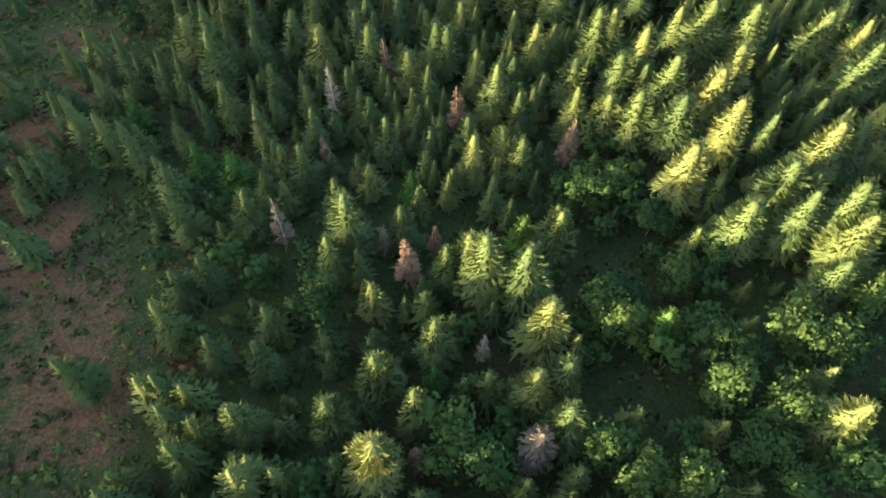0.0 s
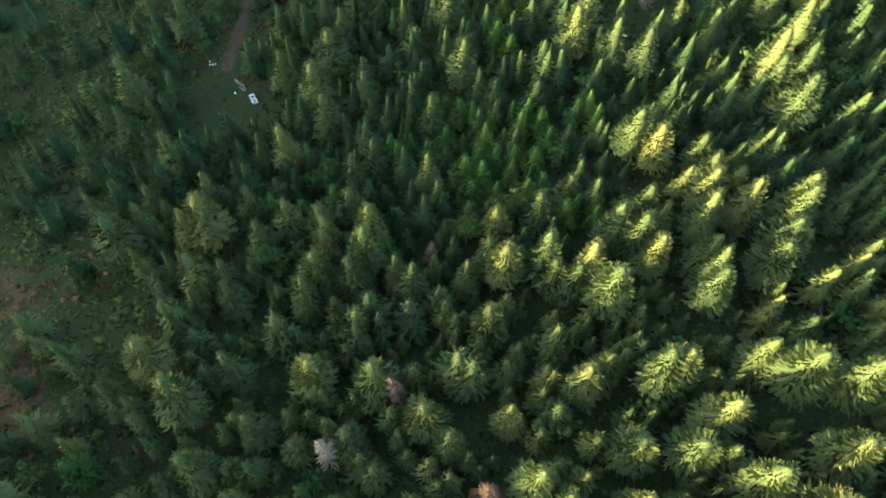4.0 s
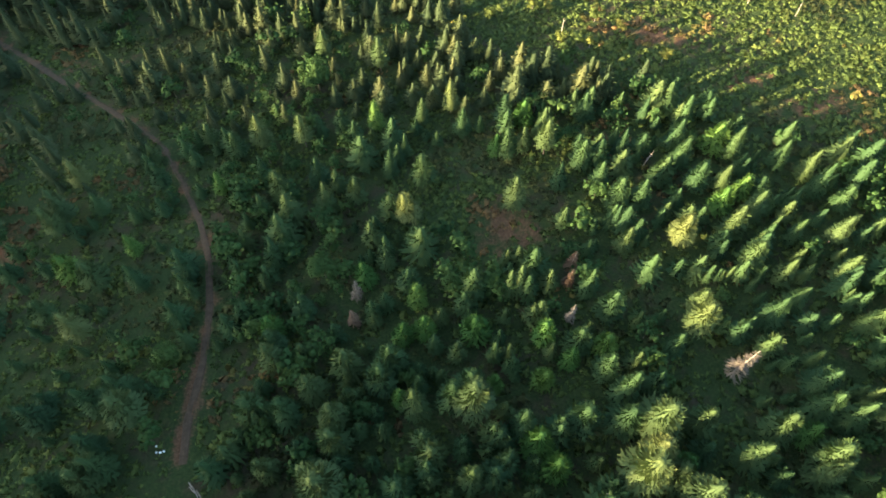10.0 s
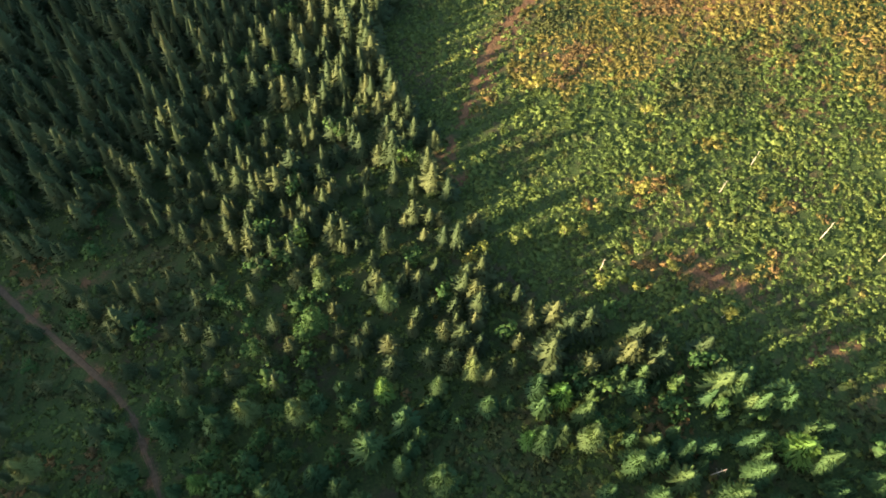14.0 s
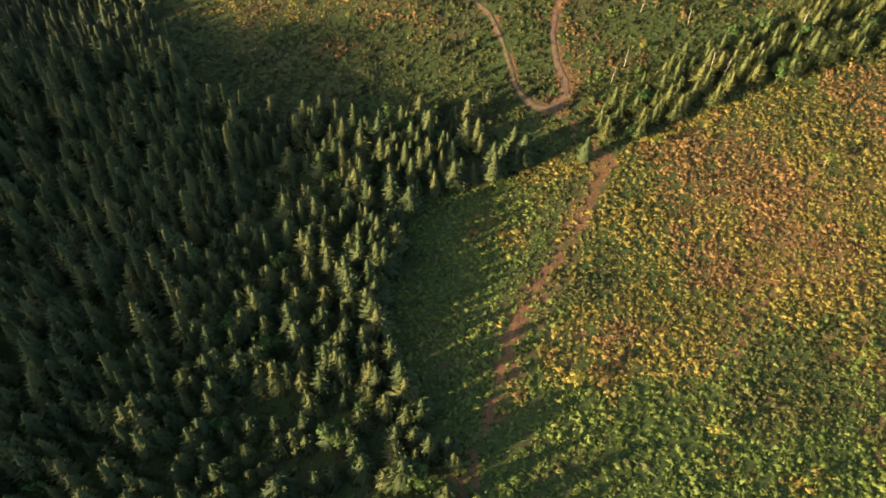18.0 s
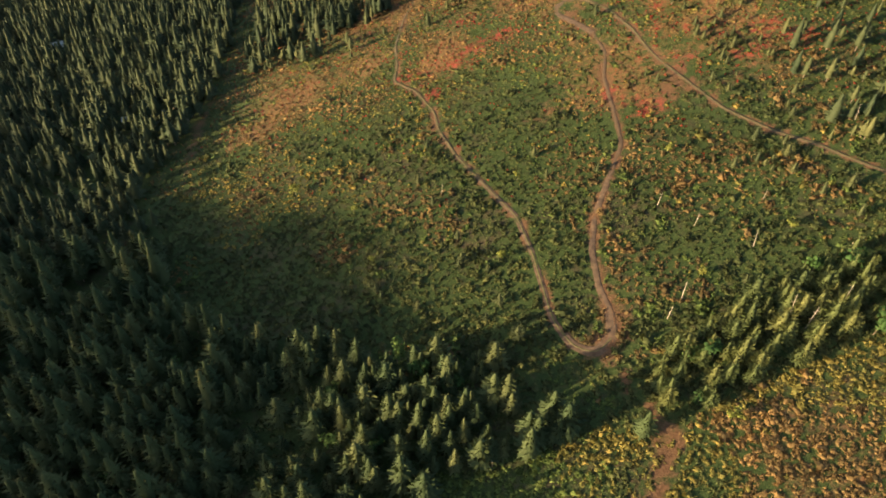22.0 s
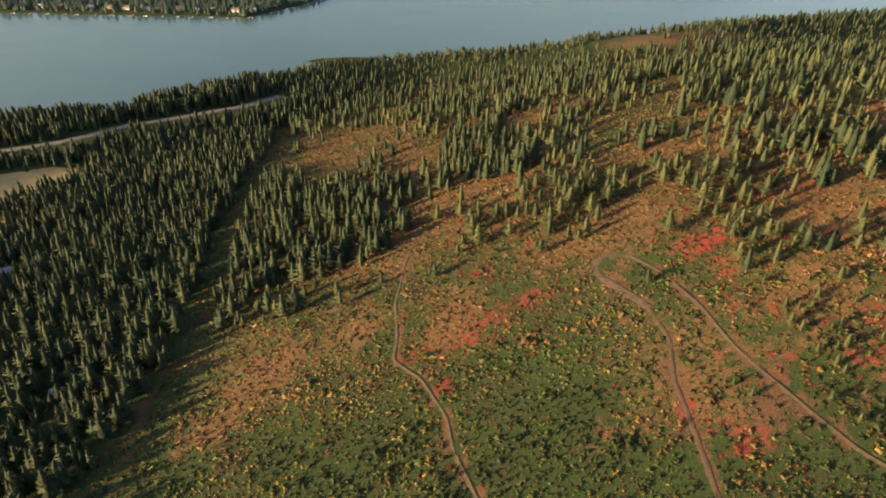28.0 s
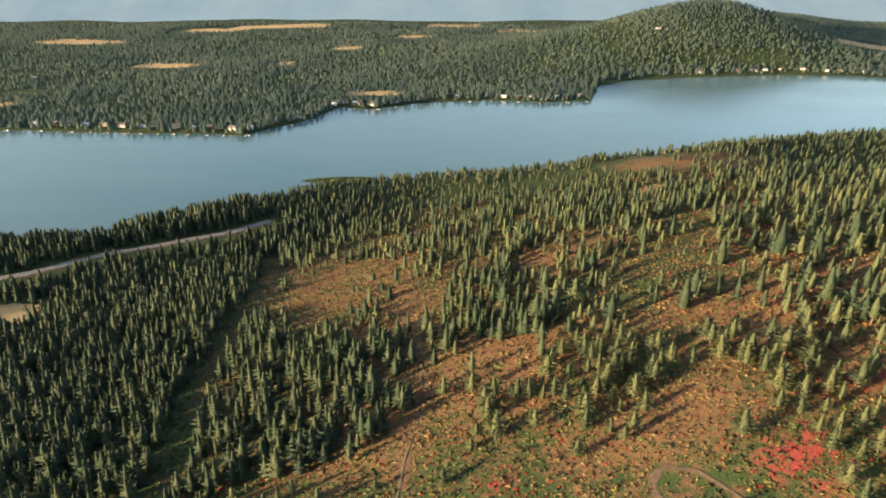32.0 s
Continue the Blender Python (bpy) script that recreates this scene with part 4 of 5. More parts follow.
def wood_density(x, y):
    """How thick the trees stand, 0 to 1."""
    inside = in_plan(x, y, NEAR_WOOD)
    d = np.where(inside, np.where(y > 640, 0.92, 0.72), 0.015)
    d = np.where(inside & (y < 420), 0.62 + 0.33 * spots(x, y, DENSE, 0.5), d)
    d = np.where(inside & (y >= 380) & (y < 640), 0.66 + 0.4 * (patches(x, y, 30, 6) - 0.5) + 0.35 * (x > 35), d)
    west = inside & (y < 385) & (x < np.interp(y, [0, 120, 200, 290, 340, 385], [-42, -66, -80, -80, -120, -170]))
    d = np.where(west, 0.26, d)
    d = np.where(inside, d * (1 - spots(x, y, OPEN, 0.25)), d)
    d = np.where(~inside & (y < 640) & (x < 12), 0.30 * np.clip((628 - y) / 70, 0, 1), d)
    d = np.where(~inside & (y > 560) & (y < 745), np.maximum(d, 0.55 * np.clip(patches(x, y, 26, 21) - 0.62, 0, 0.3)), d)
    d = np.where(~inside & (y > 790), 0.32 + 0.08 * np.clip((y - 950) / 200, 0, 1) + 1.1 * (patches(x, y, 40, 8) - 0.5), d)
    d = np.where(~inside & (x > 95) & (y > 620) & (y < 1000), 0.22 + 0.46 * np.clip((x - 95) / 110, 0, 1) + 0.9 * (patches(x, y, 34, 23) - 0.5), d)
    d = np.where(~inside & (y > 1000) & (x > 60), 0.40 + 0.9 * (patches(x, y, 60, 9) - 0.5), d)
    d = np.maximum(d, np.where(in_plan(x, y, MID_WOOD), 0.72, 0))
    d = np.maximum(d, np.where(in_plan(x, y, RIDGE_WOOD), 0.6, 0))
    d = np.where(~inside & (y > 1180), np.maximum(d, 0.36 + 0.7 * (patches(x, y, 50, 10) - 0.5)), d)
    d = np.where(~inside & (y > 1400), np.maximum(d, 0.7), d)
    d = d * (1 - spots(x, y, GLADES, 0.3))
    d = np.where((y > 1210) & (x < -60), np.maximum(d, 0.85), d)
    d = np.where(in_plan(x, y, [(-230, 1500), (-100, 1500), (-90, 1570), (-240, 1570)]), 0.0, d)
    d = d * np.clip((off_line(x, y, POWER_CUT) - 6) / 5, 0, 1)
    for line in TRACKS:
        d = d * (off_line(x, y, line) > 3.6)
    d = d * (off_line(x, y + 10, PAVED_ROAD) > 19)
    return np.where(ground_height(x, y) > LAKE + 1.2, d, 0)


def free_of(x, y, px, py, gap):
    """Which places keep a distance from the points px, py."""
    ok = np.ones(len(x), bool)
    for a, b in zip(px, py):
        ok &= (x - a) ** 2 + (y - b) ** 2 > gap * gap
    return ok


CROWNS = ((0.19, 0.06, 0.76, 0.25), (0.22, 0.10, 0.70, 0.3), (0.18, 0.12, 0.80, 0.2), (0.20, 0.18, 0.64, 0.35), (0.17, 0.05, 0.85, 0.25), (0.21, 0.12, 0.72, 0.2))
MID_SHAPES = [with_stem(conifer_crown(15, 14, 1, r, lo, b, ri, 0.13, 4, 8)) for r, lo, b, ri in CROWNS]
LOW_SHAPES = [with_stem(conifer_crown(9, 12, 0, r * 1.05, lo + 0.04, b * 0.78, ri, 0.16, 3, 7, 0.56, full=0.68)) for r, lo, b, ri in CROWNS]
SMALL_SHAPES = [with_stem(conifer_crown(9, 10, 0, r * 1.2, lo, b * 0.78, ri, 0.17, 3, 6, 0.5, full=0.66)) for r, lo, b, ri in CROWNS]
FAR_FIR_SHAPES = [with_stem(conifer_crown(6, 7, 0, r * 1.3, lo, b * 0.78, ri, 0.24, 2, 5, 0.5, full=0.7)) for r, lo, b, ri in CROWNS]
PINE_SHAPES = [with_stem(conifer_crown(7, 9, 0, r * 1.2, lo, b * 0.88, ri, 0.19, 2, 6, 0.46, full=0.64), 0.5, 0.016) for r, lo, b, ri in ((0.21, 0.20, 0.55, 0.4), (0.25, 0.25, 0.48, 0.3), (0.20, 0.16, 0.62, 0.35), (0.23, 0.30, 0.5, 0.5))]
LEAF_SHAPES = [with_stem(leaf_crown(110, leaf=0.11)) for _ in range(5)]
SHRUB_SHAPES = [crown_only(shrub_shape(12, 0.32)) for _ in range(16)]
SMALL_SHRUB_SHAPES = [crown_only(shrub_shape(6, 0.42)) for _ in range(12)]
FAR_SHAPES = [crown_only(joined(cone(4, r, 0.02, 0.9, 0.45), cone(3, r * 0.8, 0.3, 1.0, 0.4)) if k % 2 else cone(5, r, 0.02, 1.0, 0.4)) for k, r in enumerate((0.20, 0.25, 0.22, 0.28))]
FAR_SHAPES = [(v, f, slot, unit(n + [0, 0, 2.2])) for v, f, slot, n in FAR_SHAPES]
STANDS = {
    "tall": TALL_STAND_A + TALL_STAND_B + TALL_STAND_C,
    "grown": GROWN_STAND_A + GROWN_STAND_B + GROWN_STAND_C + GROWN_STAND_D + GROWN_STAND_E + GROWN_STAND_F + GROWN_STAND_G,
    "young": YOUNG_ONES_STAND_A + YOUNG_ONES_STAND_B,
    "leafy": LEAFY_STAND_A,
    "dead": DEAD_STAND_A + DEAD_SMALL_STAND_A + DEAD_PALE_STAND_A,
}
for stand in STANDS.values():
    stand[:] = [p for p in stand if math.hypot(p[0] + 60, (p[1] - 203) * 0.7) > 6.5]
singles = np.array([p for stand in STANDS.values() for p in stand])

# the near wood, between the single trees
x, y = scatter(-420, 240, -40, 640, 4.4)
d = wood_density(x, y)
keep = (rng.random(len(x)) < d * np.where((x > 40) & (y < 300), 0.95, 1.0)) & in_view(x, y) & in_plan(x, y, NEAR_WOOD)
x, y = x[keep], y[keep]
keep = free_of(x, y, singles[:, 0], singles[:, 1], 4.2)
x, y = x[keep], y[keep]
leafy = spots(x, y, [(58, 45, 34, 24, 0), (38, 70, 16, 16, 0), (5, 290, 26, 24, 0), (-60, 330, 20, 40, 0), (-45, 270, 10, 40, 0), (-40, 60, 14, 20, 0)], 0.4) * 0.55 + np.where((y > 190) & (y < 390), 0.13, 0.05)
among = ~free_of(x, y, singles[:, 0], singles[:, 1], 9.0)
size = np.where(rng.random(len(x)) < 0.25, rng.uniform(7, 11, len(x)), rng.uniform(11, 17.5, len(x)))
size = np.where(among, size * 0.74, size) * np.interp(y, [230, 330, 420, 470], [1.0, 0.84, 0.86, 0.95])
size = np.where((x < -80) & (y < 400), size * 0.75, size)
size = np.where((x > 40) & (y < 300), size * 0.88, size)
m = rng.random(len(x)) < leafy
woods("broadleaf_wood", LEAF_SHAPES, x[m], y[m], np.minimum(size[m] * 0.75, 9), np.full(m.sum(), 1.1), [LEAVES, BARK], "green broad-leaved saplings standing among the conifers", "wood")
hedge = ~m & (x > 40) & (y > 500)
hedge_places = list(zip(x[hedge].tolist(), y[hedge].tolist()))
near = ~m & ~hedge & ((y < 300) | ((y < 470) & (x > -95)) | ((y < 590) & (x > -100)))
for m_of, mat, label in ((near & (y < 150), NEEDLES, "dense wood of dark green conifers with sunlit tops"), (near & (y >= 150) & (y < 325), YOUNG, "dense wood of fresh green conifers beside the clearing"), (near & (y >= 325), SHADE_FIR, "dark conifers at the edge of the shrub field")):
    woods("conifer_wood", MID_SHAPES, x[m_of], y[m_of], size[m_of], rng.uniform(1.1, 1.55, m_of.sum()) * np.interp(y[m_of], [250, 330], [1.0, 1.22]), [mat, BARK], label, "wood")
m = ~m & ~near & ~hedge
woods("conifer_wood", LOW_SHAPES, x[m], y[m], size[m] * rng.uniform(1.1, 1.6, m.sum()), rng.uniform(1.0, 1.4, m.sum()), [SHADE_FIR, BARK], "dark conifer wood beside the shrub field", "wood")

# the woods towards the lake, the ridge and its scattered pines
x, y = scatter(-760, 860, 560, 1780, 6.4)
keep = (rng.random(len(x)) < wood_density(x, y)) & in_view(x, y, 10) & ~(in_plan(x, y, NEAR_WOOD) & (y < 640)) & (in_plan(x, y, NEAR_WOOD) | (y > 745) | (x > -65))
x, y = x[keep], y[keep]
firs = in_plan(x, y, NEAR_WOOD) | in_plan(x, y, MID_WOOD) | in_plan(x, y, RIDGE_WOOD) | (rng.random(len(x)) < 0.25)
ridge = ~in_plan(x, y, NEAR_WOOD) & ~in_plan(x, y, MID_WOOD) & ~in_plan(x, y, RIDGE_WOOD) & (np.abs(x - 30) < 95) & (y < 872)
firs &= ~ridge
for m, shapes, label in ((firs & (y < 760), LOW_SHAPES, "dark conifer wood on the lower slope"), (firs & (y >= 760) & (y < 1040), SMALL_SHAPES, "dark conifer wood below the ridge"), (firs & (y >= 1040), FAR_FIR_SHAPES, "dark conifer wood reaching down to the lake shore")):
    woods("conifer_wood", shapes, x[m], y[m], rng.uniform(8.5, 18, m.sum()) * np.where((x[m] > -230) & (y[m] > 1300), 0.8, 1.0) + 3 * ((y[m] > 1225) & (x[m] < -260)) - 3 * ((x[m] > -260) & (x[m] < -80) & (y[m] > 1380)), rng.uniform(1.0, 1.6, m.sum()), [SHADE_SPRUCE, BARK], label, "wood")
ridge_places = list(zip(x[ridge].tolist(), y[ridge].tolist()))
m = ~firs & ~ridge
woods("pine_wood", PINE_SHAPES, x[m], y[m], (5 + 9.5 * rng.random(m.sum()) ** 1.6) * np.interp(y[m], [1150, 1350], [1.0, 0.75]), rng.uniform(0.95, 1.4, m.sum()), [PINE, BARK], "scattered pines on the dry ridge", "wood")

# the shrub fields
x, y = scatter(-230, 250, 0, 830, 1.8, 0.9)
more = scatter(-40, 250, 290, 570, 2.3, 0.9)
x, y = np.concatenate([x, more[0]]), np.concatenate([y, more[1]])
wooded = in_plan(x, y, NEAR_WOOD)
share = np.where(wooded, np.interp(y, [0, 160, 220], [0.25, 0.25, 0.45]) + 0.5 * spots(x, y, OPEN, 0.4), 1.0)
share = np.where(wooded & (x < -45) & (y < 380), 0.75, share)
share = np.where(wooded & (y > 400) & (off_line(x, y, POWER_CUT) > 9), np.where((x > 25) & (y > 490), 0.85, np.where(x > -140, 0.4, 0.08)), share)
share = np.where(~wooded & (y > 620), 1.0 - 0.25 * spots(x, y, DRY, 0.5), share)
share = share * (1 - 0.5 * spots(x, y, BARE)) * (1 - 0.45 * spots(x, y, LAWN, 0.25))
for line, gap in zip(TRACKS, (2.0, 2.1, 1.4, 1.0)):
    share = share * (off_line(x, y, line) > gap)
keep = (rng.random(len(x)) < share) & in_view(x, y, 0)
x, y = x[keep], y[keep]
size = np.clip(np.exp(rng.normal(0.38, 0.28, len(x))) * (1 + 0.25 * ripple(x, y, 7)), 0.7, 2.9) * np.where(y > 640, 0.88, 1)
size = np.where((y > 545) & (y < 740) & (rng.random(len(x)) < 0.10 + 0.5 * np.clip(patches(x, y, 18, 22) - 0.5, 0, 1)), size * rng.uniform(1.3, 2.0, len(x)), size)
size = np.where(~in_plan(x, y, NEAR_WOOD) & (y < 548), size * 0.76, size) * (1 - 0.45 * spots(x, y, LAWN, 0.25))
# low growth on the dry ridge
rx, ry = scatter(-260, 420, 826, 1330, 2.3)
keep = (rng.random(len(rx)) < 0.9) & in_view(rx, ry, 0) & (~in_plan(rx, ry, NEAR_WOOD) | (off_line(rx, ry, POWER_CUT) < 9))
x, y = np.concatenate([x, rx[keep]]), np.concatenate([y, ry[keep]])
size = np.concatenate([size, rng.uniform(0.9, 2.3, keep.sum())])
field = ~in_plan(x, y, NEAR_WOOD) & (y < 548)
gold = np.where(field, 0.06 + 0.50 * np.clip((y - 378) / 70, 0, 1) * np.clip((x + 8) / 35, 0, 1), np.interp(y, [400, 545, 660, 720, 780], [0.02, 0.0, 0.03, 0.08, 0.06])) + 0.3 * spots(x, y, [(-112, 665, 42, 34, 0), (-60, 716, 46, 20, 0)], 0.6)
rust = np.where(field, -0.06 + 0.50 * np.clip((y - 392) / 75, 0, 1) * np.clip((x - 2) / 40, 0, 1), np.interp(y, [300, 545, 660, 760, 850], [0.05, 0.12, 0.26, 0.52, 0.55])) + 0.25 * spots(x, y, BARE, 0.5) + 0.10 * spots(x, y, [(95, 640, 60, 60, 0), (-35, 620, 30, 30, 0)], 0.6)
scarlet = np.interp(y, [600, 690, 740, 800, 1000], [0.0, 0.03, 0.11, 0.12, 0.08]) + 0.48 * spots(x, y, [(a, b, 1.6 * c, 1.5 * e, g) for a, b, c, e, g in RED], 0.7) * np.clip(patches(x, y, 9, 3) * 2 - 0.35, 0, 1)
# share of darkened shrubs, highest where the lower slope should look shaded
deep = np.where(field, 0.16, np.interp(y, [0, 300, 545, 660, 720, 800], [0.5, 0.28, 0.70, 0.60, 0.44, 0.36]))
dice = np.clip(0.62 * patches(x, y, 22, 1) + 0.24 * patches(y, x, 7, 2) + 0.14 * rng.random(len(x)), 0, 1)
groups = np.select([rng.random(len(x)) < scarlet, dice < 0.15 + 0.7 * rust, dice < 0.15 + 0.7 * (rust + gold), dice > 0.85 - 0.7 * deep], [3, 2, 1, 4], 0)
size = np.where(groups == 3, np.minimum(size, 1.7) * 0.8, size)
# tone drops beyond y 545: shade on the slope put into the tint
shade_of = np.clip(0.5 + np.where(y > 548, 0.9, 0.5) * (patches(x, y, 9, 5) - 0.5) + rng.normal(0, 0.12, len(x)) - np.interp(y, [545, 570, 690, 760, 900], [0, 0.30, 0.30, 0.18, 0.12]), 0.02, 0.98)
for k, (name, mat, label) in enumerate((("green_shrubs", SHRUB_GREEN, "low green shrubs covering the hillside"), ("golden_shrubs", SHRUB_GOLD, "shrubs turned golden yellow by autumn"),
                                        ("rusty_shrubs", SHRUB_BROWN, "rust-brown low shrubs and bracken"), ("scarlet_shrubs", SHRUB_RED, "patches of scarlet autumn shrubs"), ("evergreen_shrubs", SHRUB_DARK, "shrubs tinted dark in place of shade among the lighter growth"))):
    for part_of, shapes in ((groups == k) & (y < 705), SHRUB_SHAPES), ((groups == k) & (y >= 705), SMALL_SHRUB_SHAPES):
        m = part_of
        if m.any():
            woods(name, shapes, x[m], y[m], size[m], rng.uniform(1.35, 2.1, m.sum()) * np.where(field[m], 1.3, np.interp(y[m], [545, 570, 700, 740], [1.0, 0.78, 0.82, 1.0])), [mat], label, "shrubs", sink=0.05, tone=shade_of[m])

# the low islet
x, y = scatter(-225, -105, 1498, 1548, 2.6)
keep = ground_height(x, y) > LAKE + 0.25
woods("reeds", SMALL_SHRUB_SHAPES, x[keep], y[keep], rng.uniform(1.2, 2.4, keep.sum()), rng.uniform(1.2, 2.0, keep.sum()), [SHRUB_GREEN], "light green reeds on the low islet in the lake", "reeds", sink=0.05)

# the woods that close the hillside on both sides
x, y = scatter(-620, 620, -180, 1500, 8.5)
keep = ~in_view(x, y, 12) & (rng.random(len(x)) < np.where((x > 0) & (y > 300) & (y < 700), 0.04, 0.66) + 0.2 * ripple(x, y, 40)) & (ground_height(x, y) > LAKE + 2) & (off_line(x, y, PAVED_ROAD) > 14)
x, y = x[keep], y[keep]
woods("conifer_wood", FAR_SHAPES, x, y, rng.uniform(8, 16, len(x)), rng.uniform(1.1, 1.8, len(x)), [SHADE_FIR], "conifer wood closing the hillside", "wood")

# the woods beyond the lake
x, y = scatter(-2300, 2300, 1760, 3440, 10.2)
inland = y - np.interp(x, *FAR_SHORE)
keep = (inland > 6) & (np.abs(x) < 0.70 * (y - 598) + 80) & (rng.random(len(x)) < 1.25 - 0.9 * patches(x, y, 120, 13)) & (spots(x, y + 12, HAY, 0.08) < 0.08) & (ground_height(x, y) > LAKE + 1.5)
x, y = x[keep], y[keep]
woods("far_wood", FAR_SHAPES, x, y, rng.uniform(6, 13.5, len(x)) * np.where(inland[keep] < 60, 1.25, 1.0), rng.uniform(0.95, 1.6, len(x)), [HAZED_WOODS], "wooded plain and hills beyond the lake", "wood", tone=np.clip(0.5 + 0.9 * (patches(x, y, 150, 12) - 0.5) + rng.normal(0, 0.1, len(x)), 0.02, 0.98))

# the shrubs of the fields further east
x, y = scatter(90, 420, 180, 840, 3.0, 0.9)
keep = ~in_view(x, y, 0) & ~in_plan(x, y, NEAR_WOOD)
x, y = x[keep], y[keep]
kind = 0.7 * patches(x, y, 22, 1) + 0.3 * rng.random(len(x))
for low, high, name, mat, label in ((0.0, 0.42, "rusty_shrubs", SHRUB_BROWN, "rust-brown shrubs further along the hillside"), (0.42, 0.6, "golden_shrubs", SHRUB_GOLD, "golden shrubs further along the hillside"), (0.6, 1.01, "green_shrubs", SHRUB_GREEN, "green shrubs further along the hillside")):
    m = (kind >= low) & (kind < high)
    woods(name, SMALL_SHRUB_SHAPES, x[m], y[m], rng.uniform(1.1, 2.0, m.sum()), rng.uniform(1.7, 2.6, m.sum()), [mat], label, "shrubs", sink=0.05)

# ---- small things ----
WHITE_PAINT = plain("white_paint", (0.74, 0.75, 0.75), (0.82, 0.82, 0.81), 0.8, 0.35, bump=0.02)
DARK_GLASS = plain("dark_glass", (0.015, 0.018, 0.02), (0.03, 0.035, 0.04), 1.0, 0.08, bump=0.0)
RUBBER = plain("rubber", (0.015, 0.015, 0.015), (0.03, 0.03, 0.03), 8.0, 0.9)
STEEL = plain("steel", (0.35, 0.35, 0.36), (0.5, 0.5, 0.5), 4.0, 0.35, 0.9)
RED_GLASS = plain("red_glass", (0.35, 0.02, 0.02), (0.45, 0.03, 0.03), 4.0, 0.2)
PALE_WALL = plain("pale_boards", (0.32, 0.30, 0.27), (0.46, 0.44, 0.40), 0.7, 0.8)
BROWN_WALL = plain("brown_boards", (0.16, 0.10, 0.065), (0.26, 0.17, 0.11), 0.7, 0.85)
METAL_ROOF = plain("metal_roofing", (0.24, 0.26, 0.28), (0.38, 0.40, 0.42), 0.4, 0.45, 0.3)
BLUE_ROOF = plain("weathered_blue_roofing", (0.10, 0.13, 0.15), (0.19, 0.23, 0.25), 0.5, 0.6)
DARK_ROOF = plain("shingles", (0.07, 0.065, 0.065), (0.15, 0.13, 0.12), 1.0, 0.9)
STONE = plain("brown_stone", (0.052, 0.036, 0.025), (0.115, 0.08, 0.057), 1.5, 0.9, bump=0.6)
PLANK = plain("dock_planks", (0.24, 0.20, 0.16), (0.40, 0.34, 0.28), 1.0, 0.9)


def part(name, me, parent, label=""):
    ob = new(name, me)
    ob.parent = parent
    if label:
        ob["label"] = label
    return ob


def mesh_of(bm, name, mat, smooth=False):
    me = bpy.data.meshes.new(name)
    for f in bm.faces:
        f.smooth = smooth
    bm.to_mesh(me)
    bm.free()
    me.materials.append(mat)
    return me


def box(name, size, at, mat, bevel=0.0, taper=1.0, lean=0.0):
    """A box of the given size about a middle; taper: how much its top shrinks along x and y; lean: how far its top moves along x."""
    bm = bmesh.new()
    bmesh.ops.create_cube(bm, size=1)
    for v in bm.verts:
        if v.co.z > 0:
            v.co.x, v.co.y = v.co.x * taper, v.co.y * taper
        v.co = Vector((v.co.x * size[0], v.co.y * size[1], v.co.z * size[2])) + Vector(at)
        if v.co.z > at[2]:
            v.co.x += lean
    if bevel:
        bmesh.ops.bevel(bm, geom=bm.edges[:], offset=bevel, segments=2, affect="EDGES")
    return mesh_of(bm, name, mat, smooth=False)


def rod(name, a, b, r0, r1, mat, sides=8):
    bm = bmesh.new()
    a, b = Vector(a), Vector(b)
    made = bmesh.ops.create_cone(bm, cap_ends=True, segments=sides, radius1=r0, radius2=r1, depth=(b - a).length)
    bmesh.ops.transform(bm, matrix=Matrix.Translation((a + b) / 2) @ (b - a).to_track_quat("Z", "Y").to_matrix().to_4x4(), verts=made["verts"])
    return mesh_of(bm, name, mat, smooth=True)


def set_down(ob, x, y, turn=0.0, sink=0.0):
    ob.matrix_basis = pose(x, y, float(ground_height(x, y)) - sink, 0, 0, turn)
    return ob


# the white car parked in the clearing
car = tagged(new("car"), "white off-road car parked in the grassy clearing", "car")
part("body", box("body", (4.3, 1.85, 0.75), (0, 0, 0.82), WHITE_PAINT, 0.14, 0.96), car)
part("cabin", box("cabin", (2.6, 1.7, 0.62), (-0.35, 0, 1.5), WHITE_PAINT, 0.12, 0.82), car)
part("windscreen", box("windscreen", (0.12, 1.36, 0.46), (0.83, 0, 1.48), DARK_GLASS, 0.02, 0.9, -0.12), car, "dark windscreen")
part("rear_window", box("rear_window", (0.10, 1.3, 0.40), (-1.52, 0, 1.5), DARK_GLASS, 0.02, 0.9, 0.1), car, "dark rear window")
for side in (-1, 1):
    for k in (0.25, -0.85):
        part("side_window", box("side_window", (0.9, 0.06, 0.34), (k, side * 0.80, 1.5), DARK_GLASS, 0.01, 0.92), car, "dark side window")
    part("roof_rail", rod("roof_rail", (-1.3, side * 0.6, 1.86), (0.4, side * 0.6, 1.86), 0.03, 0.03, STEEL), car, "grey roof rail")
    part("headlight", box("headlight", (0.08, 0.36, 0.18), (2.13, side * 0.62, 0.95), STEEL, 0.02), car, "clear headlight")
    part("tail_light", box("tail_light", (0.08, 0.2, 0.3), (-2.12, side * 0.72, 0.98), RED_GLASS, 0.02), car, "red tail light")
    for k in (1.35, -1.35):
        wheel = part("wheel", rod("wheel", (k, side * 0.70, 0.36), (k, side * 0.94, 0.36), 0.2, 0.2, STEEL, 14), car, "steel wheel")
        part("tyre", rod("tyre", (k, side * 0.72, 0.36), (k, side * 0.93, 0.36), 0.37, 0.37, RUBBER, 18), wheel, "black rubber tyre")
part("bonnet_scoop", box("bonnet_scoop", (0.9, 0.7, 0.06), (1.45, 0, 1.2), DARK_GLASS, 0.02), car, "black bonnet panel")
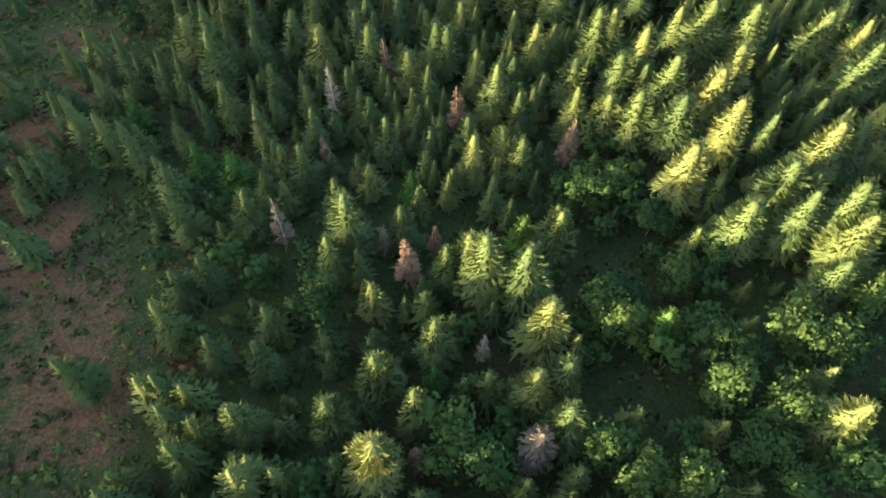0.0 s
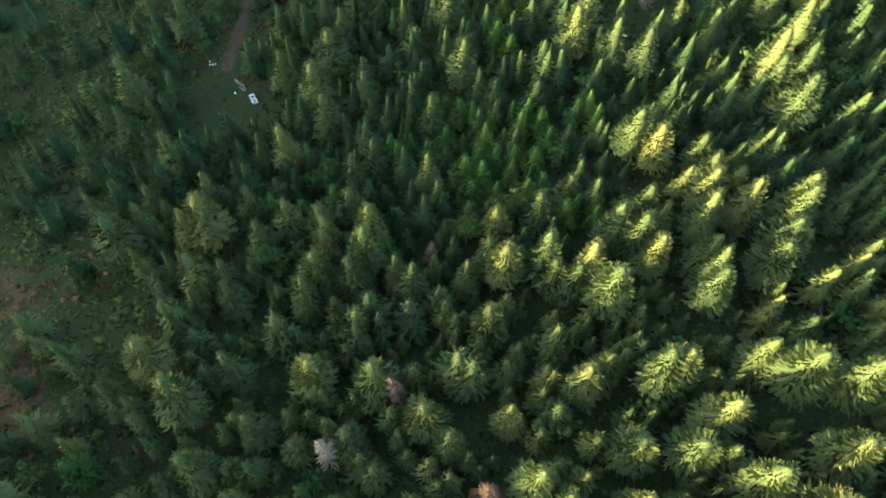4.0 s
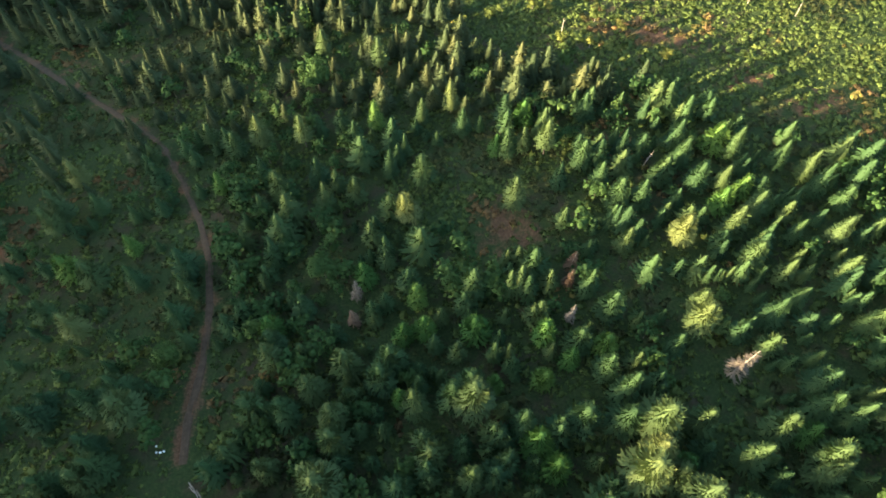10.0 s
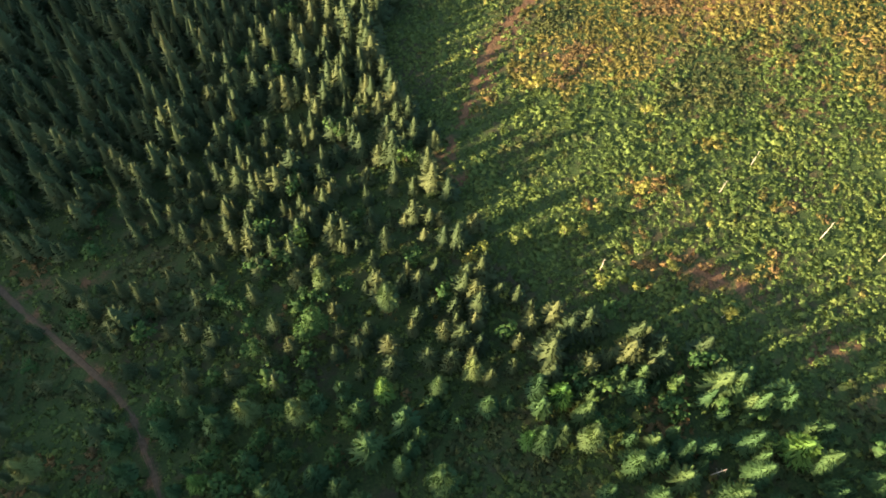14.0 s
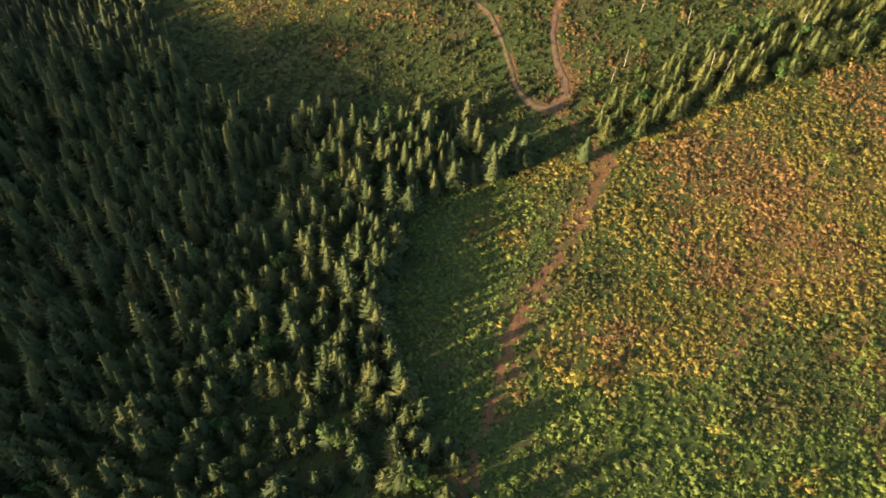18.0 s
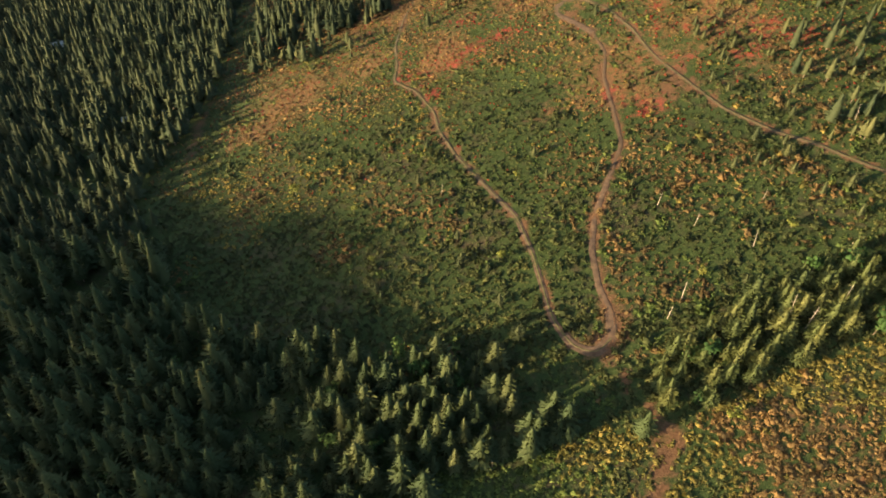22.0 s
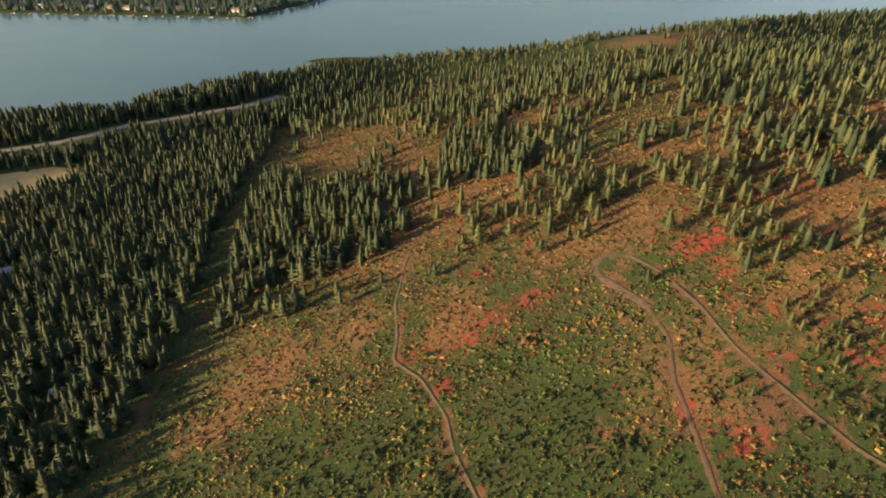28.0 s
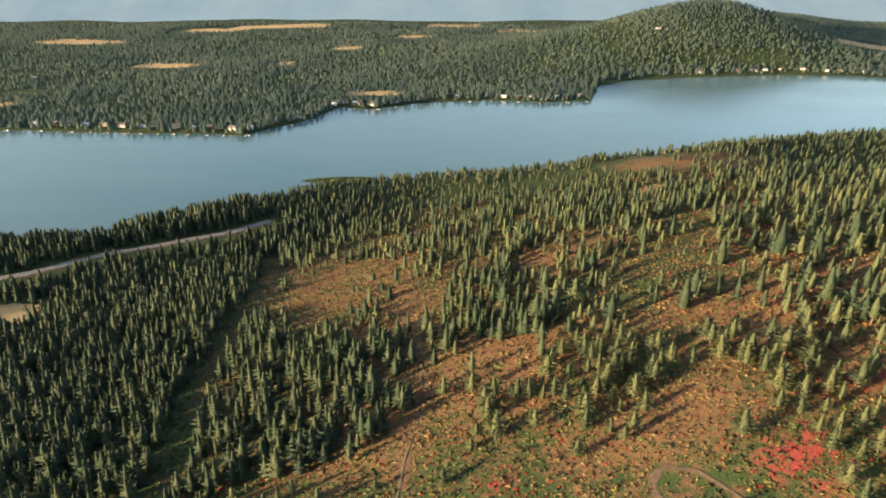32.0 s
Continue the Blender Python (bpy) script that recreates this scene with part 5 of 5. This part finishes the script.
part("sun_roof", box("sun_roof", (0.8, 0.9, 0.03), (-0.1, 0, 1.825), DARK_GLASS, 0.01), car, "dark sun roof")
set_down(car, -59.4, 209.7, -62).scale = (0.88, 0.88, 0.88)

# pale logs and white stones beside the track
for k in range(9):
    a, length = rng.uniform(-70, -25), rng.uniform(1.2, 3.0)
    log = tagged(new("log", rod("log", (-length / 2, 0, 0.12), (length / 2, 0, 0.14), 0.12, 0.09, PALE_WOOD)), "pale barkless log lying in a loose row on the grass", "log", "logs by the track")
    f = k / 8
    set_down(log, -66.3 + 3.4 * f + rng.normal(0, 0.25), 218.8 - 4.4 * f + rng.normal(0, 0.25), a)
for x, y in ((-76.0, 227.3), (-75.7, 225.9), (-74.8, 225.9), (-74.0, 226.1), (-65.5, 212.9)):
    bm = bmesh.new()
    bmesh.ops.create_icosphere(bm, subdivisions=2, radius=0.34)
    for v in bm.verts:
        v.co = Vector((v.co.x, v.co.y * 0.8, v.co.z * 0.7 + 0.15)) * (1 + 0.12 * noise.noise(v.co * 4 + Vector((x, y, 0))))
    set_down(tagged(new("stone", mesh_of(bm, "stone", WHITE_PAINT, True)), "whitewashed stone lying beside the track", "stone", "stones by the track"), x, y)


def snag(height, label):
    """A dead standing trunk with a few broken boughs."""
    foot = tagged(new("dead_snag"), label, "dead tree", "dead snags of the slope")
    part("trunk", rod("trunk", (0, 0, -0.2), (0.03 * height, 0, height), 0.17, 0.04, PALE_WOOD, 7), foot)
    for k in range(6):
        z, a = height * (0.35 + 0.1 * k), k * 2.3
        part("bough", rod("bough", (0.03 * z, 0, z), (0.03 * z + math.cos(a) * 0.9, math.sin(a) * 0.9, z + 0.25), 0.04, 0.012, PALE_WOOD, 5), foot)
    return foot


first = None
for k, (x, y, h) in enumerate(((88, 360, 8), (67, 379, 7), (78, 388, 6), (123, 568, 11), (87, 553, 10), (90, 548, 11), (86, 584, 7), (58, 566, 8), (52, 559, 7), (104, 556, 9), (112, 575, 8), (70, 598, 6), (60, 611, 7), (120, 322, 8),
                               (122, 318, 7), (-22, 640, 6), (30, 356, 7), (96, 606, 6), (46, 300, 8), (100, 352, 6), (-8, 512, 6), (140, 640, 7), (22, 214, 9), (26, 216, 10))):
    m = pose(x, y, float(ground_height(x, y)), rng.normal(0, 4), rng.normal(0, 4), rng.uniform(0, 360))
    if first is None:
        first = snag(8.0, "bare grey dead trunk standing among the shrubs")
        first.matrix_basis = m
    else:
        copy_thing(first, m).scale = (h / 8,) * 3


def house(size, wall_mat, roof_mat, label, windows=2, chimney=True):
    """A gabled house with roof, door and windows."""
    w, d, h = size
    foot = tagged(new("house"), label, "house", "houses by the lake")
    part("wall", box("wall", (w, d, h), (0, 0, h / 2 - 0.4), wall_mat), foot)
    bm = bmesh.new()
    rise, over = d * 0.32, 0.5
    pts = [(-w / 2 - over, -d / 2 - over, h - 0.55), (w / 2 + over, -d / 2 - over, h - 0.55), (w / 2 + over, d / 2 + over, h - 0.55), (-w / 2 - over, d / 2 + over, h - 0.55), (-w / 2 - over, 0, h - 0.4 + rise), (w / 2 + over, 0, h - 0.4 + rise)]
    v = [bm.verts.new(p) for p in pts]
    for f in ((0, 1, 5, 4), (2, 3, 4, 5), (0, 4, 3), (1, 2, 5), (3, 2, 1, 0)):
        bm.faces.new([v[i] for i in f])
    roof = part("roof", mesh_of(bm, "roof", roof_mat), foot, "gabled roof")
    if chimney:
        part("chimney", box("chimney", (0.7, 0.7, 1.6), (w * 0.25, 0, h + rise), STONE), roof, "stone chimney")
    part("door", box("door", (1.0, 0.1, 2.0), (0, -d / 2 - 0.03, 0.8), BROWN_WALL), foot, "brown door")
    for k in range(windows):
        for side in (-1, 1):
            part("window", box("window", (1.3, 0.1, 1.1), (side * w * (0.2 + 0.22 * k / max(1, windows)), -d / 2 - 0.03, h * 0.45), DARK_GLASS), foot, "dark window")
    return foot


set_down(house((11, 5, 3.0), BROWN_WALL, BLUE_ROOF, "long low brown building with a blue-grey roof in the wood"), -194, 765, 12)
set_down(house((5.5, 4.5, 2.8), BROWN_WALL, BLUE_ROOF, "small brown shed with a blue-grey metal roof in the wood", 1, False), -212, 765, 5)
set_down(house((8, 6, 3.4), PALE_WALL, BLUE_ROOF, "pale house half hidden between conifers", 1), -321, 906, 30)
set_down(house((10, 6, 3.2), BROWN_WALL, METAL_ROOF, "farm shed at the edge of the hay field", 1, False), -384, 1024, 15)

kinds = [house((11, 8, 4.2), PALE_WALL, METAL_ROOF, "pale lakeside house with a light metal roof"), house((10, 8, 4.5), BROWN_WALL, DARK_ROOF, "brown lakeside house with a dark roof"), house((13, 9, 5.0), PALE_WALL, DARK_ROOF, "white lakeside house with a dark roof")]
spots_for = [(x, rng.uniform(10, 22)) for x in list(np.linspace(-760, -290, 15)) + [-236, -222, -205, -190, -176, -160, -146, -130, -112] + list(np.linspace(20, 300, 9)) + list(np.linspace(560, 1080, 12))]
for i, (x, inland) in enumerate(spots_for):
    x = x + rng.uniform(-8, 8)
    y = float(np.interp(x, *FAR_SHORE)) + inland + 8
    m = pose(x, y, float(ground_height(x, y)), 0, 0, rng.uniform(-25, 25))
    ob = kinds[i] if i < 3 else copy_thing(kinds[i % 3], m)
    ob.matrix_basis = m
set_down(copy_thing(kinds[0], Matrix()), -1000, 2290, 20)
set_down(copy_thing(kinds[2], Matrix()), 610, 2560, 10)


def dock(length):
    foot = tagged(new("dock"), "narrow wooden dock reaching into the lake", "dock", "docks of the far shore")
    for k in range(int(length / 2)):
        part("plank", box("plank", (2.4, 1.9, 0.15), (0, -k * 2.0, 0.7), PLANK), foot)
    for k in range(3):
        for side in (-1, 1):
            part("post", rod("post", (side * 1.1, -k * length / 2.4, -2.5), (side * 1.1, -k * length / 2.4, 1.2), 0.15, 0.15, PLANK, 6), foot)
    return foot


def boat():
    foot = tagged(new("boat"), "small white motor boat moored by the shore", "boat", "boats of the far shore")
    bm = bmesh.new()
    rings = []
    for x, w, z in ((-2.8, 1.0, 0.55), (-1, 1.15, 0.6), (1.2, 0.95, 0.7), (2.6, 0.4, 0.85), (3.2, 0.05, 0.95)):
        rings.append([bm.verts.new(p) for p in ((x, -w, z), (x * 0.92, -w * 0.55, -0.2), (x * 0.92, w * 0.55, -0.2), (x, w, z))])
    for a, b in zip(rings, rings[1:]):
        for i in range(4):
            bm.faces.new([a[i], a[(i + 1) % 4], b[(i + 1) % 4], b[i]])
    bm.faces.new(rings[0]), bm.faces.new(rings[-1][::-1])
    part("hull", mesh_of(bm, "hull", WHITE_PAINT), foot)
    part("cabin", box("cabin", (1.6, 1.3, 0.7), (0.3, 0, 0.95), WHITE_PAINT, 0.1, 0.8), foot)
    part("windscreen", box("windscreen", (0.08, 1.1, 0.4), (1.1, 0, 1.1), DARK_GLASS, 0.0, 0.8, -0.1), foot, "dark windscreen")
    part("outboard_motor", box("outboard_motor", (0.4, 0.4, 0.9), (-3.0, 0, 0.5), RUBBER, 0.06), foot, "black outboard motor")
    return foot


pier, skiff = dock(14), boat()
for i, x in enumerate(list(np.linspace(-800, -300, 17)) + [-215, -185, -165, -140, -110, 40, 95, 150, 200, 260, 300]):
    x = x + rng.uniform(-9, 9)
    y = float(np.interp(x, *FAR_SHORE)) - 1
    m = pose(x, y, LAKE, 0, 0, rng.uniform(-15, 15))
    ob = pier if i == 0 else copy_thing(pier, m)
    ob.matrix_basis = m
    if i % 2 == 0:
        m = pose(x + 4.5, y - 6, LAKE + 0.05, 0, 0, rng.uniform(60, 120))
        ob = skiff if i == 0 else copy_thing(skiff, m)
        ob.matrix_basis = m


def rubble(name, rows, count, label, low=0.12, high=0.4):
    """Loose stones lying in oval patches."""
    bm = bmesh.new()
    bmesh.ops.create_icosphere(bm, subdivisions=1, radius=0.5)
    v = np.array([q.co[:] for q in bm.verts])
    f = np.array([[q.index for q in face.verts] for face in bm.faces])
    bm.free()
    shapes = [(v * (1 + 0.3 * rng.normal(size=(len(v), 1))) * [1.2, 0.9, 0.6] + [0, 0, 0.15], f, np.zeros(len(f), int), unit(v)) for _ in range(4)]
    x, y = [], []
    for cx, cy, rx, ry in rows:
        a, r = rng.random(count) * 6.283, np.sqrt(rng.random(count))
        x.append(cx + np.cos(a) * r * rx), y.append(cy + np.sin(a) * r * ry)
    x, y = np.concatenate(x), np.concatenate(y)
    return woods(name, shapes, x, y, rng.uniform(low, high, len(x)), np.full(len(x), 1.0), [STONE], label, "stones", sink=0.03)


rubble("stones", [(-54, 22, 10, 12), (-58, 40, 10, 10), (-66, 58, 5, 10)], 330, "loose grey stones on the bare slope")
rubble("stones", [(24, 480, 5, 10), (33, 492, 4, 10), (12, 462, 4, 10)], 200, "loose brown rubble along the worn track", 0.12, 0.45)

# ---- single trees ----


def tree_kind(name, crown_mesh, trunk_mesh, label, category, group):
    """A tree one metre high: an empty foot with its trunk and crown."""
    foot = tagged(new(name), label, category, group)
    foot.empty_display_size = 0.2
    part("trunk", trunk_mesh, foot)
    part("crown", crown_mesh, foot)
    return foot


used = set()


def planted(kinds, places, low, high, wide0, wide1):
    """Plants copies of the kinds, and moves the first of each to a place as well."""
    for i, (x, y) in enumerate(places):
        k = kinds[(i * 7 + i // 5) % len(kinds)]
        h = rng.uniform(low, high)
        w = h * rng.uniform(wide0, wide1)
        m = pose(x, y, float(ground_height(x, y)) - 0.1, rng.normal(0, 1.5), rng.normal(0, 1.5), rng.uniform(0, 360))
        ob = k if k not in used else copy_thing(k, m)
        used.add(k)
        ob.matrix_basis = m
        ob.scale = (w, w, h)


def crown_mesh(name, shape, mat):
    return solid(name, shape[0], shape[1], [mat], normals=shape[2])


def trunk_mesh(height, r, mat=BARK, sides=6):
    v, f, _ = stem(height, r, r * 0.35, sides, bend=0.01)
    return solid("trunk", v, f, [mat], smooth=True)


trunk = trunk_mesh(0.9, 0.013)
firs = [tree_kind("conifer_tree", crown_mesh("crown", conifer_crown(26, 24, 2, r, lo, b, ri, 0.085, 6, 10), NEEDLES), trunk, "dark green conifer with a sunlit top, standing in the wood", "conifer", "conifers of the wood")
        for r, lo, b, ri in CROWNS]
pines = [tree_kind("pine_tree", crown_mesh("crown", conifer_crown(24, 24, 2, r, lo, b, ri, 0.085, 6, 10), NEEDLES), trunk, "tall conifer with a rounded crown on a bare trunk", "conifer", "tall conifers of the wood")
         for r, lo, b, ri in ((0.17, 0.30, 0.58, 0.4), (0.19, 0.26, 0.64, 0.35), (0.18, 0.20, 0.68, 0.3), (0.16, 0.18, 0.74, 0.3))]
young = [tree_kind("young_conifer", crown_mesh("crown", conifer_crown(18, 18, 2, r, lo, b, ri, 0.1, 5, 9), BRIGHT), trunk, "young bright green conifer in a thicket", "conifer", "young conifers of the thicket")
         for r, lo, b, ri in ((0.21, 0.05, 0.7, 0.3), (0.24, 0.08, 0.6, 0.4), (0.2, 0.1, 0.55, 0.35))]
broad = [tree_kind("broadleaf_tree", crown_mesh("crown", leaf_crown(1500, 15, 0.2, 0.36, 0.046), LEAVES), trunk_mesh(0.6, 0.02), "bright green broad-leaved tree with a lumpy crown", "tree", "broad-leaved trees of the wood")
         for _ in range(4)]
dead = [tree_kind("dead_conifer", crown_mesh("crown", bare_crown(20, 9, r, 0.1, w), mat), trunk_mesh(1.0, 0.008, PALE_WOOD), label, "dead tree", "dead conifers of the wood")
        for r, w, mat, label in ((0.16, 0.16, DEAD_RED, "dead conifer with rust-brown needles"), (0.15, 0.07, DEAD_GREY, "dead grey conifer with bare twigs"), (0.17, 0.12, DEAD_RED, "dying conifer with reddish drooping boughs"))]
fluffy = [tree_kind("dead_conifer", crown_mesh("crown", conifer_crown(17, 16, 4, 0.27, 0.1, 0.5, -0.1, 0.07, 3, 9, 0.4), DEAD_GREY), trunk_mesh(1.0, 0.012, PALE_WOOD), "dead conifer with a round crown of pale dry needles", "dead tree", "dead conifers of the wood")]
slope_pines = [tree_kind("slope_pine", crown_mesh("crown", conifer_crown(12, 12, 2, r * 1.18, lo, b * 0.88, ri, 0.13, 3, 7, 0.42), PINE), trunk_mesh(0.9, 0.016), "olive-green pine standing alone on the dry slope", "conifer", "pines of the slope")
               for r, lo, b, ri in ((0.19, 0.2, 0.5, 0.4), (0.22, 0.28, 0.45, 0.3), (0.17, 0.12, 0.6, 0.35), (0.2, 0.15, 0.55, 0.5), (0.24, 0.22, 0.4, 0.45))]
hedge_trees = [tree_kind("larch_tree", crown_mesh("crown", conifer_crown(12, 13, 2, r * 1.2, lo, b * 0.72, ri, 0.13, 3, 7, 0.4), LARCH), trunk_mesh(0.95, 0.010, BARK), "slim light green conifer in the strip of trees between the fields", "conifer", "slim trees between the fields")
               for r, lo, b, ri in ((0.15, 0.15, 0.6, 0.4), (0.18, 0.22, 0.5, 0.5), (0.14, 0.1, 0.7, 0.3), (0.16, 0.3, 0.45, 0.5))]
aspens = [tree_kind("aspen_sapling", crown_mesh("crown", leaf_crown(190, 6, 0.3, 0.27, 0.10), ASPEN), trunk_mesh(0.75, 0.014, PALE_WOOD), "slim yellow-green aspen sapling above the shrubs", "tree", "saplings of the shrub field")
          for _ in range(5)]
planted(aspens, [(45, 381), (51, 377), (22, 369), (27, 368), (32, 376), (29, 352), (38, 349), (48, 354), (41, 360), (8, 368), (12, 369), (-2, 365), (-6, 362), (3, 349), (61, 367), (58, 339)] + [(52, 412), (70, 398), (96, 430), (120, 402), (20, 430), (60, 520), (110, 500), (-60, 640), (-30, 668), (10, 640), (70, 640), (-90, 660), (100, 590), (118, 606), (-50, 606), (0, 596), (82, 560), (-75, 700), (140, 560), (66, 575)], 3.8, 6.5, 0.9, 1.25)
planted(slope_pines, [p for p in ridge_places if p[1] < 745], 3.2, 6.5, 1.1, 1.7)
planted(slope_pines, [p for p in ridge_places if p[1] >= 745], 6, 12.5, 1.15, 1.7)
planted(hedge_trees, hedge_places, 5.5, 11, 1.3, 1.9)
planted(pines, [p for p in STANDS["tall"] if p[1] <= 235], 18.5, 22, 1.15, 1.45)
planted(pines, [p for p in STANDS["tall"] if p[1] > 235], 14, 17, 1.05, 1.3)
green_firs = [tree_kind("green_conifer", crown_mesh("crown", conifer_crown(24, 23, 2, r, lo, b, ri, 0.09, 6, 10), YOUNG), trunk, "fresh green conifer with a full rounded crown", "conifer", "green conifers of the wood")
              for r, lo, b, ri in CROWNS]
planted(green_firs, [p for p in STANDS["grown"] if 165 < p[1] <= 245], 14, 17.5, 1.12, 1.4)
planted(green_firs, [p for p in STANDS["grown"] if 245 < p[1] <= 325], 11.5, 14.5, 1.12, 1.4)
olive_firs = [tree_kind("olive_conifer", crown_mesh("crown", conifer_crown(20, 18, 2, r, lo, b, ri, 0.1, 5, 9), SHADE_FIR), trunk, "small olive-green conifer with a sunlit tip", "conifer", "olive conifers of the wood")
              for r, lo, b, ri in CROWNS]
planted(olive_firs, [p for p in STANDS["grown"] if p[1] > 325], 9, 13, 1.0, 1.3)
planted(firs, [p for p in STANDS["grown"] if p[1] <= 165], 14.5, 18, 1.15, 1.42)
planted(young, STANDS["young"], 9.5, 12.5, 1.1, 1.4)
planted(broad, STANDS["leafy"], 9, 12, 0.85, 1.1)
planted(dead, DEAD_STAND_A, 15, 18, 1.0, 1.2)
planted([copy_thing(d, d.matrix_basis) for d in dead[:2]], DEAD_SMALL_STAND_A, 9.5, 12, 1.0, 1.2)
planted(fluffy, DEAD_PALE_STAND_A, 12, 12.5, 0.95, 1.0)
